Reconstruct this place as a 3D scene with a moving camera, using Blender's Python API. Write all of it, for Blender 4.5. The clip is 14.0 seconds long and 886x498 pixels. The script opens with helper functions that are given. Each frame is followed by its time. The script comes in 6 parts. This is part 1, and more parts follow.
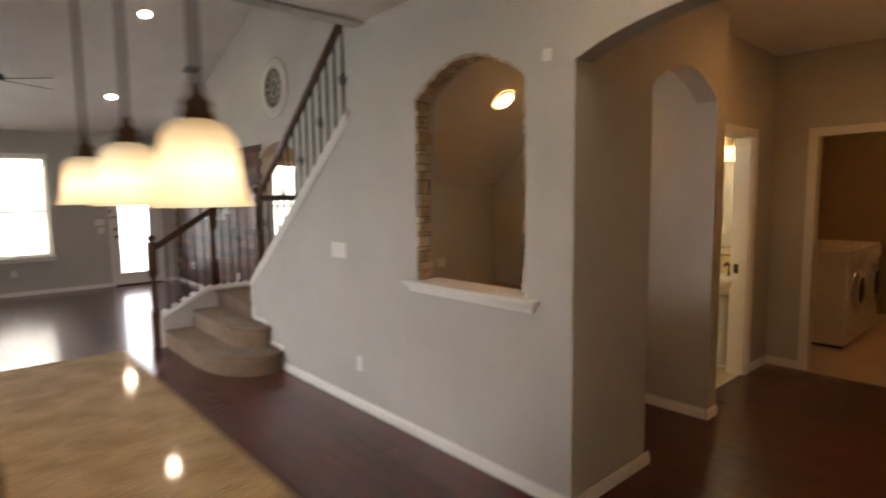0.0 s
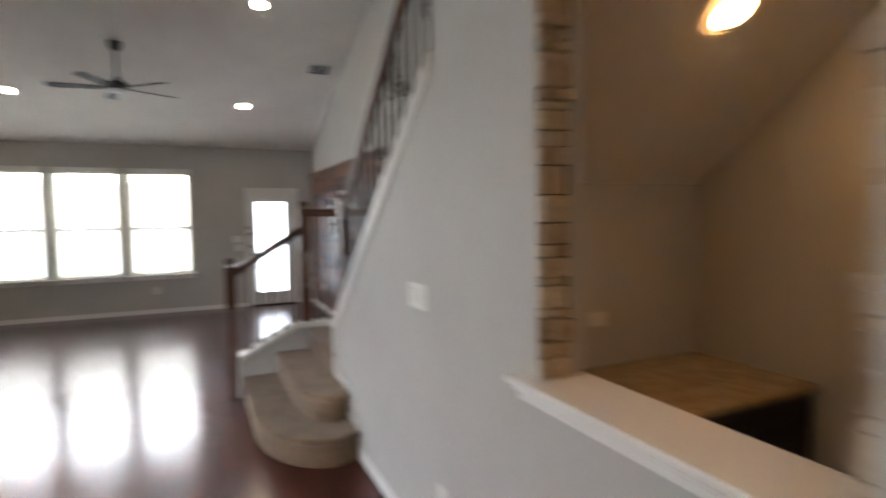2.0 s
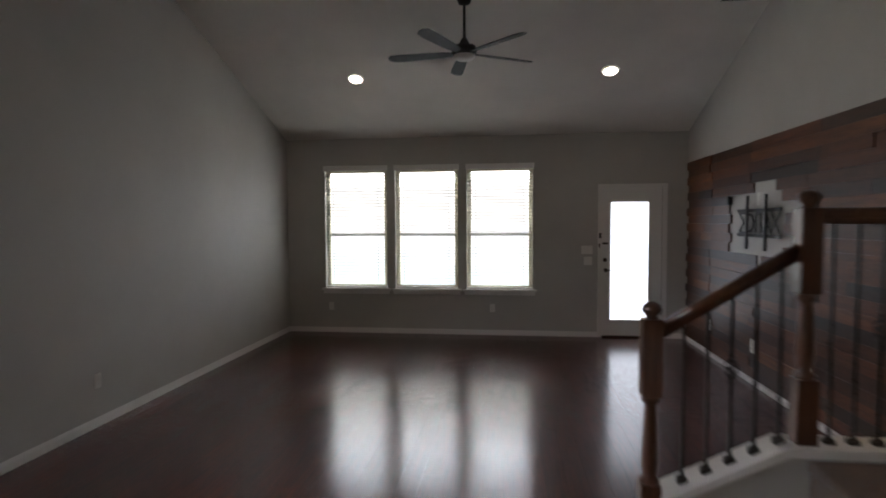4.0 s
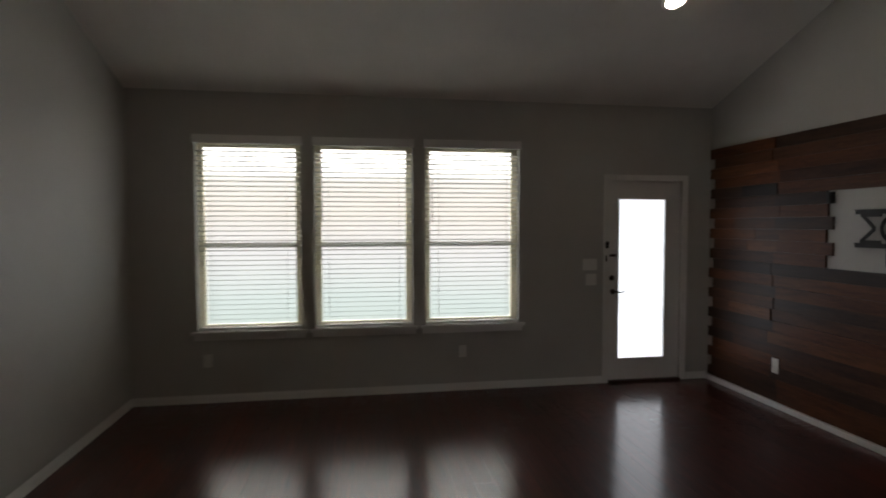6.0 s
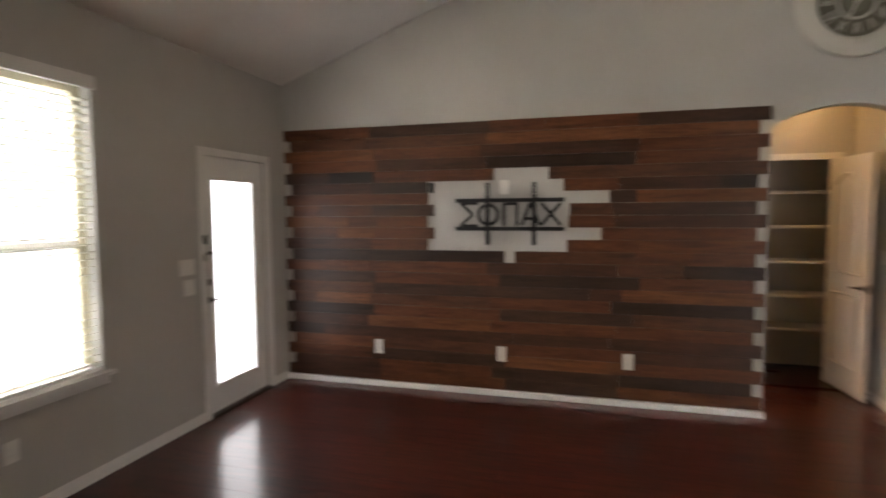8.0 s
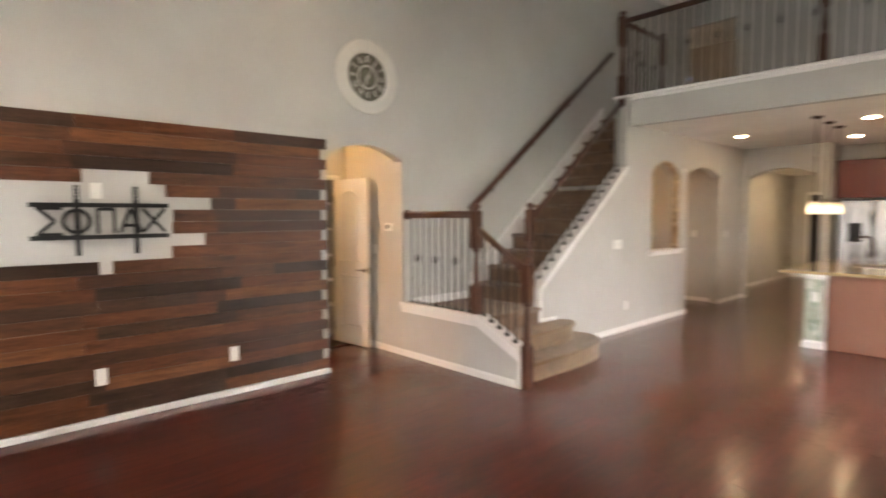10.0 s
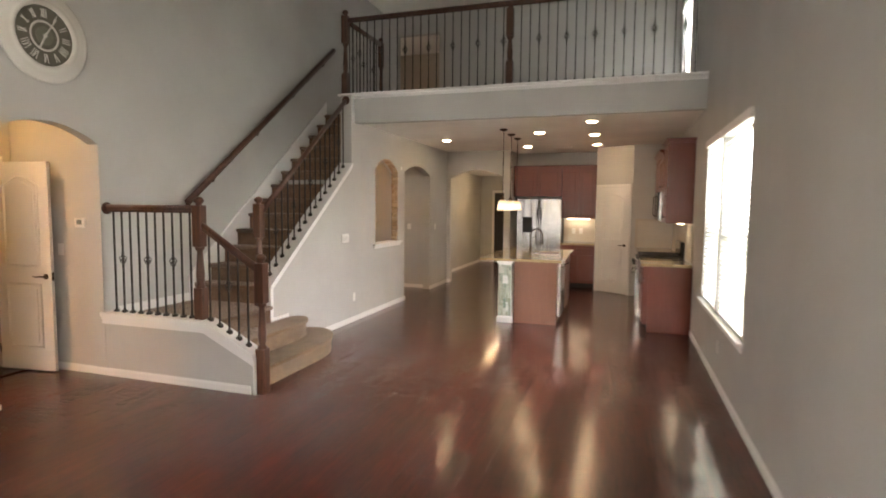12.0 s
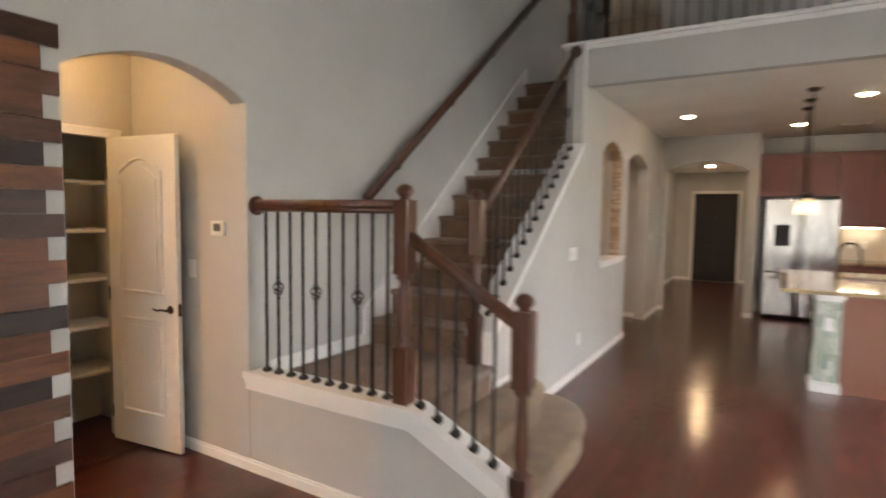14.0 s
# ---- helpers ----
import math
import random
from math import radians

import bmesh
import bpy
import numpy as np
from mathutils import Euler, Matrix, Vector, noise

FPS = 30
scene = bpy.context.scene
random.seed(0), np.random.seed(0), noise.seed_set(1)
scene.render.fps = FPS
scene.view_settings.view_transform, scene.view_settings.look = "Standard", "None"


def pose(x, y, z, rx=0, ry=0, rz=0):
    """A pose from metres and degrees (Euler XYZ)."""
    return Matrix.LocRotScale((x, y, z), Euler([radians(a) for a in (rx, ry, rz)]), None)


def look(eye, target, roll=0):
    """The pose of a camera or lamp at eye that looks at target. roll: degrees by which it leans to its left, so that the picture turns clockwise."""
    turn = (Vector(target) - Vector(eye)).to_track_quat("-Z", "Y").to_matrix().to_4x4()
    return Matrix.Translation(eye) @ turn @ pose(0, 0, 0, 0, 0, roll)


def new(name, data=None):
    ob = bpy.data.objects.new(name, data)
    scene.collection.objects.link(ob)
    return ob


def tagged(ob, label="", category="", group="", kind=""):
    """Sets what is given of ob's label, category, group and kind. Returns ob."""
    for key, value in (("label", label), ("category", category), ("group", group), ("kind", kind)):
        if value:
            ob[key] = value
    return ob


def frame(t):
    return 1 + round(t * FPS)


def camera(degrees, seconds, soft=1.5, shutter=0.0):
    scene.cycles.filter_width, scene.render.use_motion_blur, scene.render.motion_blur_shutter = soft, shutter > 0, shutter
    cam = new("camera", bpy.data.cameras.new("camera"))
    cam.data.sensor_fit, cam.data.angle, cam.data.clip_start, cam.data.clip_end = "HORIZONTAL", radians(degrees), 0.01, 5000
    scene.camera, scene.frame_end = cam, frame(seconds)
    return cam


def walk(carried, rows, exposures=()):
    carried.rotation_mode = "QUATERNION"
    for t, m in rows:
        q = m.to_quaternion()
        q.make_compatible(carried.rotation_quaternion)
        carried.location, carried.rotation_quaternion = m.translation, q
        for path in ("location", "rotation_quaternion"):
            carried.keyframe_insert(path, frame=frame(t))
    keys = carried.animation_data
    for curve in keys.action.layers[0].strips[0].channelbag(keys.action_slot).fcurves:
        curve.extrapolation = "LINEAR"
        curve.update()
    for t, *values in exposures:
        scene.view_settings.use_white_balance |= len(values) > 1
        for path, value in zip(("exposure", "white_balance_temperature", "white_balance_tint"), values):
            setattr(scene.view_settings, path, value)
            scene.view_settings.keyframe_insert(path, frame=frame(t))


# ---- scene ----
cam = camera(77.9, 14.0, soft=1.8, shutter=0.7)
PATH = [
    (0, (0.435, 0.541, 1.613), (1.76, 2.026, 1.418), -0.7),
    (0.5, (0.937, 0.692, 1.567), (2.337, 2.112, 1.414), -0.8),
    (1, (1.327, 0.939, 1.542), (2.722, 2.364, 1.395), -0.8),
    (1.5, (1.605, 1.408, 1.556), (2.897, 2.928, 1.414), -1.1),
    (2, (1.732, 1.915, 1.568), (2.556, 3.734, 1.445), -0.8),
    (2.5, (1.716, 2.539, 1.592), (2.008, 4.514, 1.478), -0.7),
    (3, (1.698, 3.213, 1.627), (1.696, 5.209, 1.513), -0.3),
    (3.5, (1.582, 3.832, 1.585), (1.337, 5.814, 1.482), -0.3),
    (6, (0.105, 6.995, 1.597), (0.425, 8.968, 1.509), -0.1),
    (6.5, (-0.2, 7.54, 1.599), (0.614, 9.364, 1.5), -0.2),
    (7, (-0.535, 8.095, 1.589), (0.734, 9.637, 1.483), -0.4),
    (7.5, (-0.729, 8.683, 1.579), (0.933, 9.79, 1.464), -0.4),
    (8, (-0.89, 9.261, 1.593), (1.029, 9.806, 1.457), -0.4),
    (8.5, (-0.944, 9.715, 1.62), (1.05, 9.68, 1.466), -0.3),
    (9, (-0.988, 10.209, 1.603), (0.932, 9.666, 1.463), -0.2),
    (11.5, (-1.226, 11.326, 1.607), (-0.54, 9.453, 1.457), 0.3),
    (12, (-0.948, 10.988, 1.65), (-0.331, 9.092, 1.495), 0.5),
    (12.5, (-0.508, 10.647, 1.643), (0.124, 8.754, 1.513), 0.8),
    (13, (-0.001, 10.202, 1.603), (0.697, 8.332, 1.48), 0.7),
    (13.5, (0.548, 9.74, 1.607), (1.392, 7.932, 1.473), 0.8),
    (14, (1.082, 9.243, 1.588), (2.106, 7.531, 1.449), 0.7),
]
EXPOSURES = [(0.0, 0.75, 6650, 14), (0.5, 1.2, 7000, 14), (1.0, 1.35, 6850, 13), (1.5, 1.2, 6350, 12), (2.0, 0.85, 5950, 12), (2.5, 0.0, 5800, 12), (3.0, -0.45, 5950, 13), (3.5, -0.5, 6000, 14),
             (6.0, -1.25, 6350, 12), (6.5, -1.45, 6400, 13), (7.0, -1.35, 6500, 14), (7.5, -0.8, 6650, 15), (8.0, 0.5, 6750, 15), (8.5, 1.5, 6800, 14), (9.0, 1.7, 6750, 14),
             (11.5, 1.38, 6750, 14), (12.5, 1.32, 6750, 14), (13.0, 1.28, 6650, 14), (14.0, 1.3, 6350, 13)]
walk(cam, [(t, look(eye, target, roll)) for t, eye, target, roll in PATH], EXPOSURES)

# ---- world and light ----
world = bpy.data.worlds.new("sky")
scene.world = world
world.use_nodes = True
_bg = world.node_tree.nodes["Background"]
_sky = world.node_tree.nodes.new("ShaderNodeTexSky")
_sky.sky_type, _sky.sun_disc = "NISHITA", False
_sky.sun_elevation, _sky.sun_rotation = radians(50), radians(200)
world.node_tree.links.new(_sky.outputs[0], _bg.inputs[0])
_bg.inputs[1].default_value = 0.12
sun = new("sun", bpy.data.lights.new("sun", "SUN"))
sun.data.energy, sun.data.angle, sun.data.color = 3.0, radians(0.5), (1.0, 0.95, 0.88)
sun.matrix_world = look((0, 0, 0), (-0.35, 0.6, -0.83))

CAN_POWER = 88.0      # radiance of a recessed lamp's lens
DAY = 9.5             # brightness of the daylight outside the blinds


# ---- materials ----
def nodes_of(name):
    m = bpy.data.materials.new(name)
    m.use_nodes = True
    nt = m.node_tree
    return m, nt, nt.nodes["Principled BSDF"]


def put(nt, kind, **values):
    n = nt.nodes.new(kind)
    for k, v in values.items():
        n.inputs[k.replace("_", " ")].default_value = v
    return n


def ramp(nt, fac, stops):
    r = nt.nodes.new("ShaderNodeValToRGB")
    el = r.color_ramp.elements
    while len(el) < len(stops):
        el.new(0.5)
    for e, (p, c) in zip(el, stops):
        e.position, e.color = p, (*c, 1)
    nt.links.new(fac, r.inputs[0])
    return r.outputs[0]


def mixc(nt, fac, a, b, mode="MIX"):
    n = nt.nodes.new("ShaderNodeMix")
    n.data_type, n.blend_type = "RGBA", mode
    for sock, v in ((n.inputs[0], fac), (n.inputs[6], a), (n.inputs[7], b)):
        if hasattr(v, "default_value"):
            nt.links.new(v, sock)
        else:
            sock.default_value = v if not isinstance(v, tuple) else (*v, 1)
    return n.outputs[2]


def bump(nt, bsdf, height, strength, distance):
    b = nt.nodes.new("ShaderNodeBump")
    b.inputs["Strength"].default_value, b.inputs["Distance"].default_value = strength, distance
    nt.links.new(height, b.inputs["Height"])
    nt.links.new(b.outputs[0], bsdf.inputs["Normal"])


def coords(nt, scale=(1, 1, 1), world_space=True):
    m = nt.nodes.new("ShaderNodeMapping")
    m.inputs["Scale"].default_value = scale
    if world_space:
        g = nt.nodes.new("ShaderNodeNewGeometry")
        nt.links.new(g.outputs["Position"], m.inputs[0])
    else:
        g = nt.nodes.new("ShaderNodeTexCoord")
        nt.links.new(g.outputs["Object"], m.inputs[0])
    return m.outputs[0]


def noise_of(nt, vec, scale, detail=4.0, rough=0.55):
    n = put(nt, "ShaderNodeTexNoise", Scale=scale, Detail=detail, Roughness=rough)
    nt.links.new(vec, n.inputs["Vector"])
    return n.outputs["Fac"]


def painted(name, colour, rough=0.6, texture=0.12, scale=90.0, var=0.06):
    """Paint over drywall or wood: faint mottling at room scale, fine orange-peel relief."""
    m, nt, b = nodes_of(name)
    v = coords(nt)
    dark = tuple(c * (1 - var) for c in colour)
    light = tuple(min(1, c * (1 + var)) for c in colour)
    nt.links.new(ramp(nt, noise_of(nt, v, 1.3, 5), [(0.3, dark), (0.7, light)]), b.inputs["Base Color"])
    b.inputs["Roughness"].default_value = rough
    if texture:
        bump(nt, b, noise_of(nt, v, scale, 3), texture, 0.004)
    return m


def plain(name, colour, rough=0.5, metal=0.0, var=0.1, scale=25.0, rvar=0.1):
    m, nt, b = nodes_of(name)
    v = coords(nt)
    f = noise_of(nt, v, scale, 4)
    nt.links.new(ramp(nt, f, [(0.25, tuple(c * (1 - var) for c in colour)), (0.75, tuple(min(1, c * (1 + var)) for c in colour))]), b.inputs["Base Color"])
    r = nt.nodes.new("ShaderNodeMapRange")
    r.inputs["To Min"].default_value, r.inputs["To Max"].default_value = max(0.02, rough - rvar), min(1, rough + rvar)
    nt.links.new(f, r.inputs["Value"])
    nt.links.new(r.outputs[0], b.inputs["Roughness"])
    b.inputs["Metallic"].default_value = metal
    return m


def wood(name, dark, light, along, rough=0.35, random_amount=0.0, stretch=14.0, coat=0.0, random_island=False, grey=None, relief=0.15, span=(0.3, 0.72), gloss=0.13, body=0.5, streak=0.35, ripple=0.0):
    """Stained wood with grain along one axis; pieces vary by object or island."""
    m, nt, b = nodes_of(name)
    s = [stretch] * 3
    s["xyz".index(along)] = 1.0
    v = coords(nt, tuple(s))
    if random_amount:
        if random_island:
            g = nt.nodes.new("ShaderNodeNewGeometry")
            rnd = g.outputs["Random Per Island"]
        else:
            g = nt.nodes.new("ShaderNodeObjectInfo")
            rnd = g.outputs["Random"]
        off = nt.nodes.new("ShaderNodeVectorMath")
        off.operation = "MULTIPLY_ADD"
        comb = nt.nodes.new("ShaderNodeCombineXYZ")
        for i in range(3):
            nt.links.new(rnd, comb.inputs[i])
        nt.links.new(comb.outputs[0], off.inputs[0])
        off.inputs[1].default_value = (37, 53, 71)
        nt.links.new(v, off.inputs[2])
        v = off.outputs[0]
    grain = noise_of(nt, v, 3.0, 8, 0.65)
    fine = noise_of(nt, v, 16.0, 4, 0.6)
    col = ramp(nt, grain, [(span[0], dark), (span[1], light)])
    col = mixc(nt, streak, col, ramp(nt, fine, [(0.35, (0.35, 0.35, 0.35)), (0.65, (1, 1, 1))]), "MULTIPLY")
    if random_amount:
        tone = nt.nodes.new("ShaderNodeMapRange")
        tone.inputs["To Min"].default_value, tone.inputs["To Max"].default_value = 1 - random_amount, 1 + random_amount
        nt.links.new(rnd, tone.inputs["Value"])
        cc = nt.nodes.new("ShaderNodeCombineColor")
        for i in range(3):
            nt.links.new(tone.outputs[0], cc.inputs[i])
        col = mixc(nt, 1.0, col, cc.outputs[0], "MULTIPLY")
        if grey:
            wn = nt.nodes.new("ShaderNodeTexWhiteNoise")
            wn.noise_dimensions = "1D"
            nt.links.new(rnd, wn.inputs["W"])
            f2 = ramp(nt, wn.outputs["Value"], [(0.45, (0, 0, 0)), (0.8, (0.9, 0.9, 0.9))])
            col = mixc(nt, f2, col, mixc(nt, 1.0, grey, ramp(nt, grain, [(0.3, (0.45, 0.45, 0.45)), (0.7, (1.2, 1.2, 1.2))]), "MULTIPLY"))
    nt.links.new(col, b.inputs["Base Color"])
    r = nt.nodes.new("ShaderNodeMapRange")
    r.inputs["To Min"].default_value, r.inputs["To Max"].default_value = rough - 0.03, rough + 0.04
    nt.links.new(grain, r.inputs["Value"])
    nt.links.new(r.outputs[0], b.inputs["Roughness"])
    if coat:
        b.inputs["Coat Weight"].default_value, b.inputs["Coat Roughness"].default_value = coat, gloss
    b.inputs["Specular IOR Level"].default_value = body
    if ripple:
        scrape = nt.nodes.new("ShaderNodeBump")
        scrape.inputs["Strength"].default_value, scrape.inputs["Distance"].default_value = ripple, 0.006
        nt.links.new(noise_of(nt, coords(nt, (7.0, 38.0, 1.0)), 1.0, 2), scrape.inputs["Height"])
        nt.links.new(scrape.outputs[0], b.inputs["Coat Normal"])
    bump(nt, b, fine, relief, 0.0012)
    return m


def plank_material():
    """Reclaimed boards: each one its own stain, with long grain, dark knots and a worn sheen."""
    m, nt, b = nodes_of("reclaimed_plank")
    rnd = nt.nodes.new("ShaderNodeObjectInfo").outputs["Random"]
    comb = nt.nodes.new("ShaderNodeCombineXYZ")
    for i in range(3):
        nt.links.new(rnd, comb.inputs[i])
    off = nt.nodes.new("ShaderNodeVectorMath")
    off.operation = "MULTIPLY_ADD"
    nt.links.new(comb.outputs[0], off.inputs[0])
    off.inputs[1].default_value = (37, 53, 71)
    nt.links.new(coords(nt, (9.0, 1.0, 9.0)), off.inputs[2])
    v = off.outputs[0]
    tone = ramp(nt, rnd, [(0.0, (0.115, 0.040, 0.016)), (0.12, (0.062, 0.024, 0.012)), (0.26, (0.160, 0.060, 0.023)), (0.36, (0.032, 0.015, 0.009)), (0.50, (0.090, 0.036, 0.017)), (0.62, (0.135, 0.046, 0.017)), (0.74, (0.055, 0.026, 0.015)), (0.84, (0.105, 0.036, 0.014)), (0.95, (0.017, 0.010, 0.008))])
    tone.node.color_ramp.interpolation = "CONSTANT"
    grain, fine, knots = noise_of(nt, v, 2.2, 6, 0.6), noise_of(nt, v, 14.0, 4, 0.6), noise_of(nt, v, 0.9, 2)
    col = mixc(nt, 1.0, tone, ramp(nt, grain, [(0.28, (0.50, 0.46, 0.44)), (0.5, (0.95, 0.95, 0.95)), (0.75, (1.35, 1.3, 1.25))]), "MULTIPLY")
    col = mixc(nt, 0.45, col, ramp(nt, fine, [(0.36, (0.45, 0.42, 0.40)), (0.6, (1.1, 1.1, 1.1))]), "MULTIPLY")
    col = mixc(nt, 0.8, col, ramp(nt, knots, [(0.26, (0.35, 0.32, 0.32)), (0.36, (1, 1, 1))]), "MULTIPLY")
    nt.links.new(col, b.inputs["Base Color"])
    r = nt.nodes.new("ShaderNodeMapRange")
    r.inputs["To Min"].default_value, r.inputs["To Max"].default_value = 0.34, 0.55
    nt.links.new(grain, r.inputs["Value"])
    nt.links.new(r.outputs[0], b.inputs["Roughness"])
    b.inputs["Specular IOR Level"].default_value = 0.3
    bump(nt, b, fine, 0.5, 0.0015)
    return m


WALL = painted("wall_paint", (0.50, 0.49, 0.465), 0.6)
CEIL = painted("ceiling_paint", (0.82, 0.79, 0.75), 0.75, 0.25, 60.0)
TRIM = painted("trim_paint", (0.80, 0.79, 0.77), 0.32, 0.03, 40.0, 0.03)
DOORP = painted("door_paint", (0.81, 0.805, 0.79), 0.35, 0.06, 50.0, 0.03)
FLOORM = wood("floor_laminate", (0.033, 0.0062, 0.0045), (0.092, 0.0175, 0.0112), "y", 0.45, 0.15, 16.0, 1.0, relief=0.012, gloss=0.16, body=0.12, ripple=0.20)
FLOORJ = wood("floor_laminate_far", (0.033, 0.0062, 0.0045), (0.092, 0.0175, 0.0112), "y", 0.45, 0.15, 16.0, 1.0, True, relief=0.012, gloss=0.16, body=0.12, ripple=0.20)
RAILW = wood("rail_wood", (0.048, 0.017, 0.009), (0.135, 0.052, 0.026), "z", 0.28, coat=0.4, relief=0.05)
CHERRY = wood("cherry_cabinet", (0.125, 0.027, 0.014), (0.19, 0.046, 0.024), "z", 0.32, 0.08, 10.0, 0.15, relief=0.03, streak=0.1, span=(0.15, 0.85))
CHERRYF = wood("cherry_panel", (0.165, 0.066, 0.038), (0.21, 0.088, 0.050), "z", 0.36, 0.0, 8.0, 0.1, relief=0.03, streak=0.08, span=(0.15, 0.85))
DARKDOOR = wood("espresso_door", (0.008, 0.005, 0.005), (0.018, 0.011, 0.010), "z", 0.5)
PLANK = plank_material()
IRON = plain("wrought_iron", (0.045, 0.038, 0.034), 0.30, 0.6, 0.2, 60)
BLACK = plain("black_metal", (0.012, 0.012, 0.013), 0.6, 0.1)
BRONZE = plain("oiled_bronze", (0.055, 0.034, 0.022), 0.38, 0.7)
STEEL = plain("brushed_steel", (0.42, 0.40, 0.38), 0.20, 1.0, 0.12, 3, 0.04)
_nt = STEEL.node_tree
bump(_nt, _nt.nodes["Principled BSDF"], noise_of(_nt, coords(_nt, (7.0, 7.0, 0.45)), 1.0, 2), 0.6, 0.03)
CHROME = plain("chrome", (0.75, 0.75, 0.75), 0.1, 1.0, 0.03)
PLASTIC = plain("white_plastic", (0.78, 0.77, 0.73), 0.35, 0.0, 0.03)
CERAMIC = plain("white_ceramic", (0.78, 0.76, 0.70), 0.12, 0.0, 0.02)
APPL = plain("white_enamel", (0.72, 0.70, 0.66), 0.25, 0.0, 0.03)
DARKGLASS = plain("dark_glass", (0.01, 0.01, 0.012), 0.06, 0.0, 0.1)
SCREEN = plain("grey_screen", (0.16, 0.17, 0.16), 0.2)
CLOCKF = plain("clock_dark", (0.13, 0.12, 0.095), 0.5, 0.3)
CLOCKW = painted("clock_white", (0.62, 0.60, 0.55), 0.55, 0.15, 60, 0.05)
VINYL = painted("tan_vinyl", (0.72, 0.66, 0.50), 0.4, 0.03, 40, 0.03)
TILE = painted("beige_tile", (0.50, 0.40, 0.29), 0.3, 0.05, 30, 0.12)
GROUT = painted("grout", (0.52, 0.46, 0.37), 0.8, 0.05, 30, 0.1)
SPLASH = painted("backsplash", (0.60, 0.55, 0.46), 0.25, 0.05, 30, 0.1)


def carpet_material(name, low, high):
    m, nt, b = nodes_of(name)
    v = coords(nt)
    f, g = noise_of(nt, v, 260.0, 3, 0.7), noise_of(nt, v, 7.0, 4)
    col = ramp(nt, f, [(0.3, low), (0.7, high)])
    nt.links.new(mixc(nt, 0.5, col, ramp(nt, g, [(0.36, (0.42, 0.42, 0.42)), (0.64, (1.1, 1.1, 1.1))]), "MULTIPLY"), b.inputs["Base Color"])
    b.inputs["Roughness"].default_value = 0.95
    b.inputs["Sheen Weight"].default_value = 0.3
    bump(nt, b, f, 0.9, 0.01)
    return m


def granite_material():
    m, nt, b = nodes_of("speckled_granite")
    v = coords(nt)
    w = coords(nt, (1.0, 2.2, 1.0))
    a = ramp(nt, noise_of(nt, w, 85.0, 6, 0.7), [(0.30, (0.13, 0.085, 0.045)), (0.44, (0.40, 0.30, 0.17)), (0.66, (0.56, 0.46, 0.30))])
    c = ramp(nt, noise_of(nt, v, 9.0, 4), [(0.35, (0.72, 0.68, 0.62)), (0.65, (1, 1, 1))])
    nt.links.new(mixc(nt, 1.0, a, c, "MULTIPLY"), b.inputs["Base Color"])
    b.inputs["Roughness"].default_value = 0.07
    return m


def stone_material():
    m, nt, b = nodes_of("stacked_stone")
    info = nt.nodes.new("ShaderNodeObjectInfo")
    v = coords(nt)
    base = ramp(nt, info.outputs["Random"], [(0.0, (0.38, 0.27, 0.17)), (0.3, (0.63, 0.52, 0.37)), (0.6, (0.47, 0.35, 0.24)), (1.0, (0.72, 0.63, 0.50))])
    f = noise_of(nt, v, 45.0, 6, 0.65)
    nt.links.new(mixc(nt, 0.7, base, ramp(nt, f, [(0.3, (0.55, 0.5, 0.45)), (0.7, (1.1, 1.1, 1.1))]), "MULTIPLY"), b.inputs["Base Color"])
    b.inputs["Roughness"].default_value = 0.85
    bump(nt, b, f, 0.8, 0.01)
    return m


def glow(name, colour, strength, other=None):
    m, nt, b = nodes_of(name)
    e = nt.nodes.new("ShaderNodeEmission")
    e.inputs[0].default_value, e.inputs[1].default_value = (*colour, 1), strength
    if other:
        nt.links.new(ramp(nt, noise_of(nt, coords(nt), 6.0, 3), [(0.3, colour), (0.7, other)]), e.inputs[0])
    nt.links.new(e.outputs[0], nt.nodes["Material Output"].inputs[0])
    return m


def glass_material():
    m, nt, b = nodes_of("window_glass")
    b.inputs["Base Color"].default_value = (1, 1, 1, 1)
    b.inputs["Roughness"].default_value = 0.0
    b.inputs["Transmission Weight"].default_value = 1.0
    b.inputs["IOR"].default_value = 1.05
    return m


def slat_material():
    m, nt, b = nodes_of("blind_slat")
    b.inputs["Base Color"].default_value = (0.68, 0.66, 0.59, 1)
    b.inputs["Roughness"].default_value = 0.45
    t = nt.nodes.new("ShaderNodeBsdfTranslucent")
    t.inputs[0].default_value = (0.85, 0.82, 0.70, 1)
    mx = nt.nodes.new("ShaderNodeMixShader")
    mx.inputs[0].default_value = 0.05
    nt.links.new(b.outputs[0], mx.inputs[1])
    nt.links.new(t.outputs[0], mx.inputs[2])
    nt.links.new(mx.outputs[0], nt.nodes["Material Output"].inputs[0])
    return m


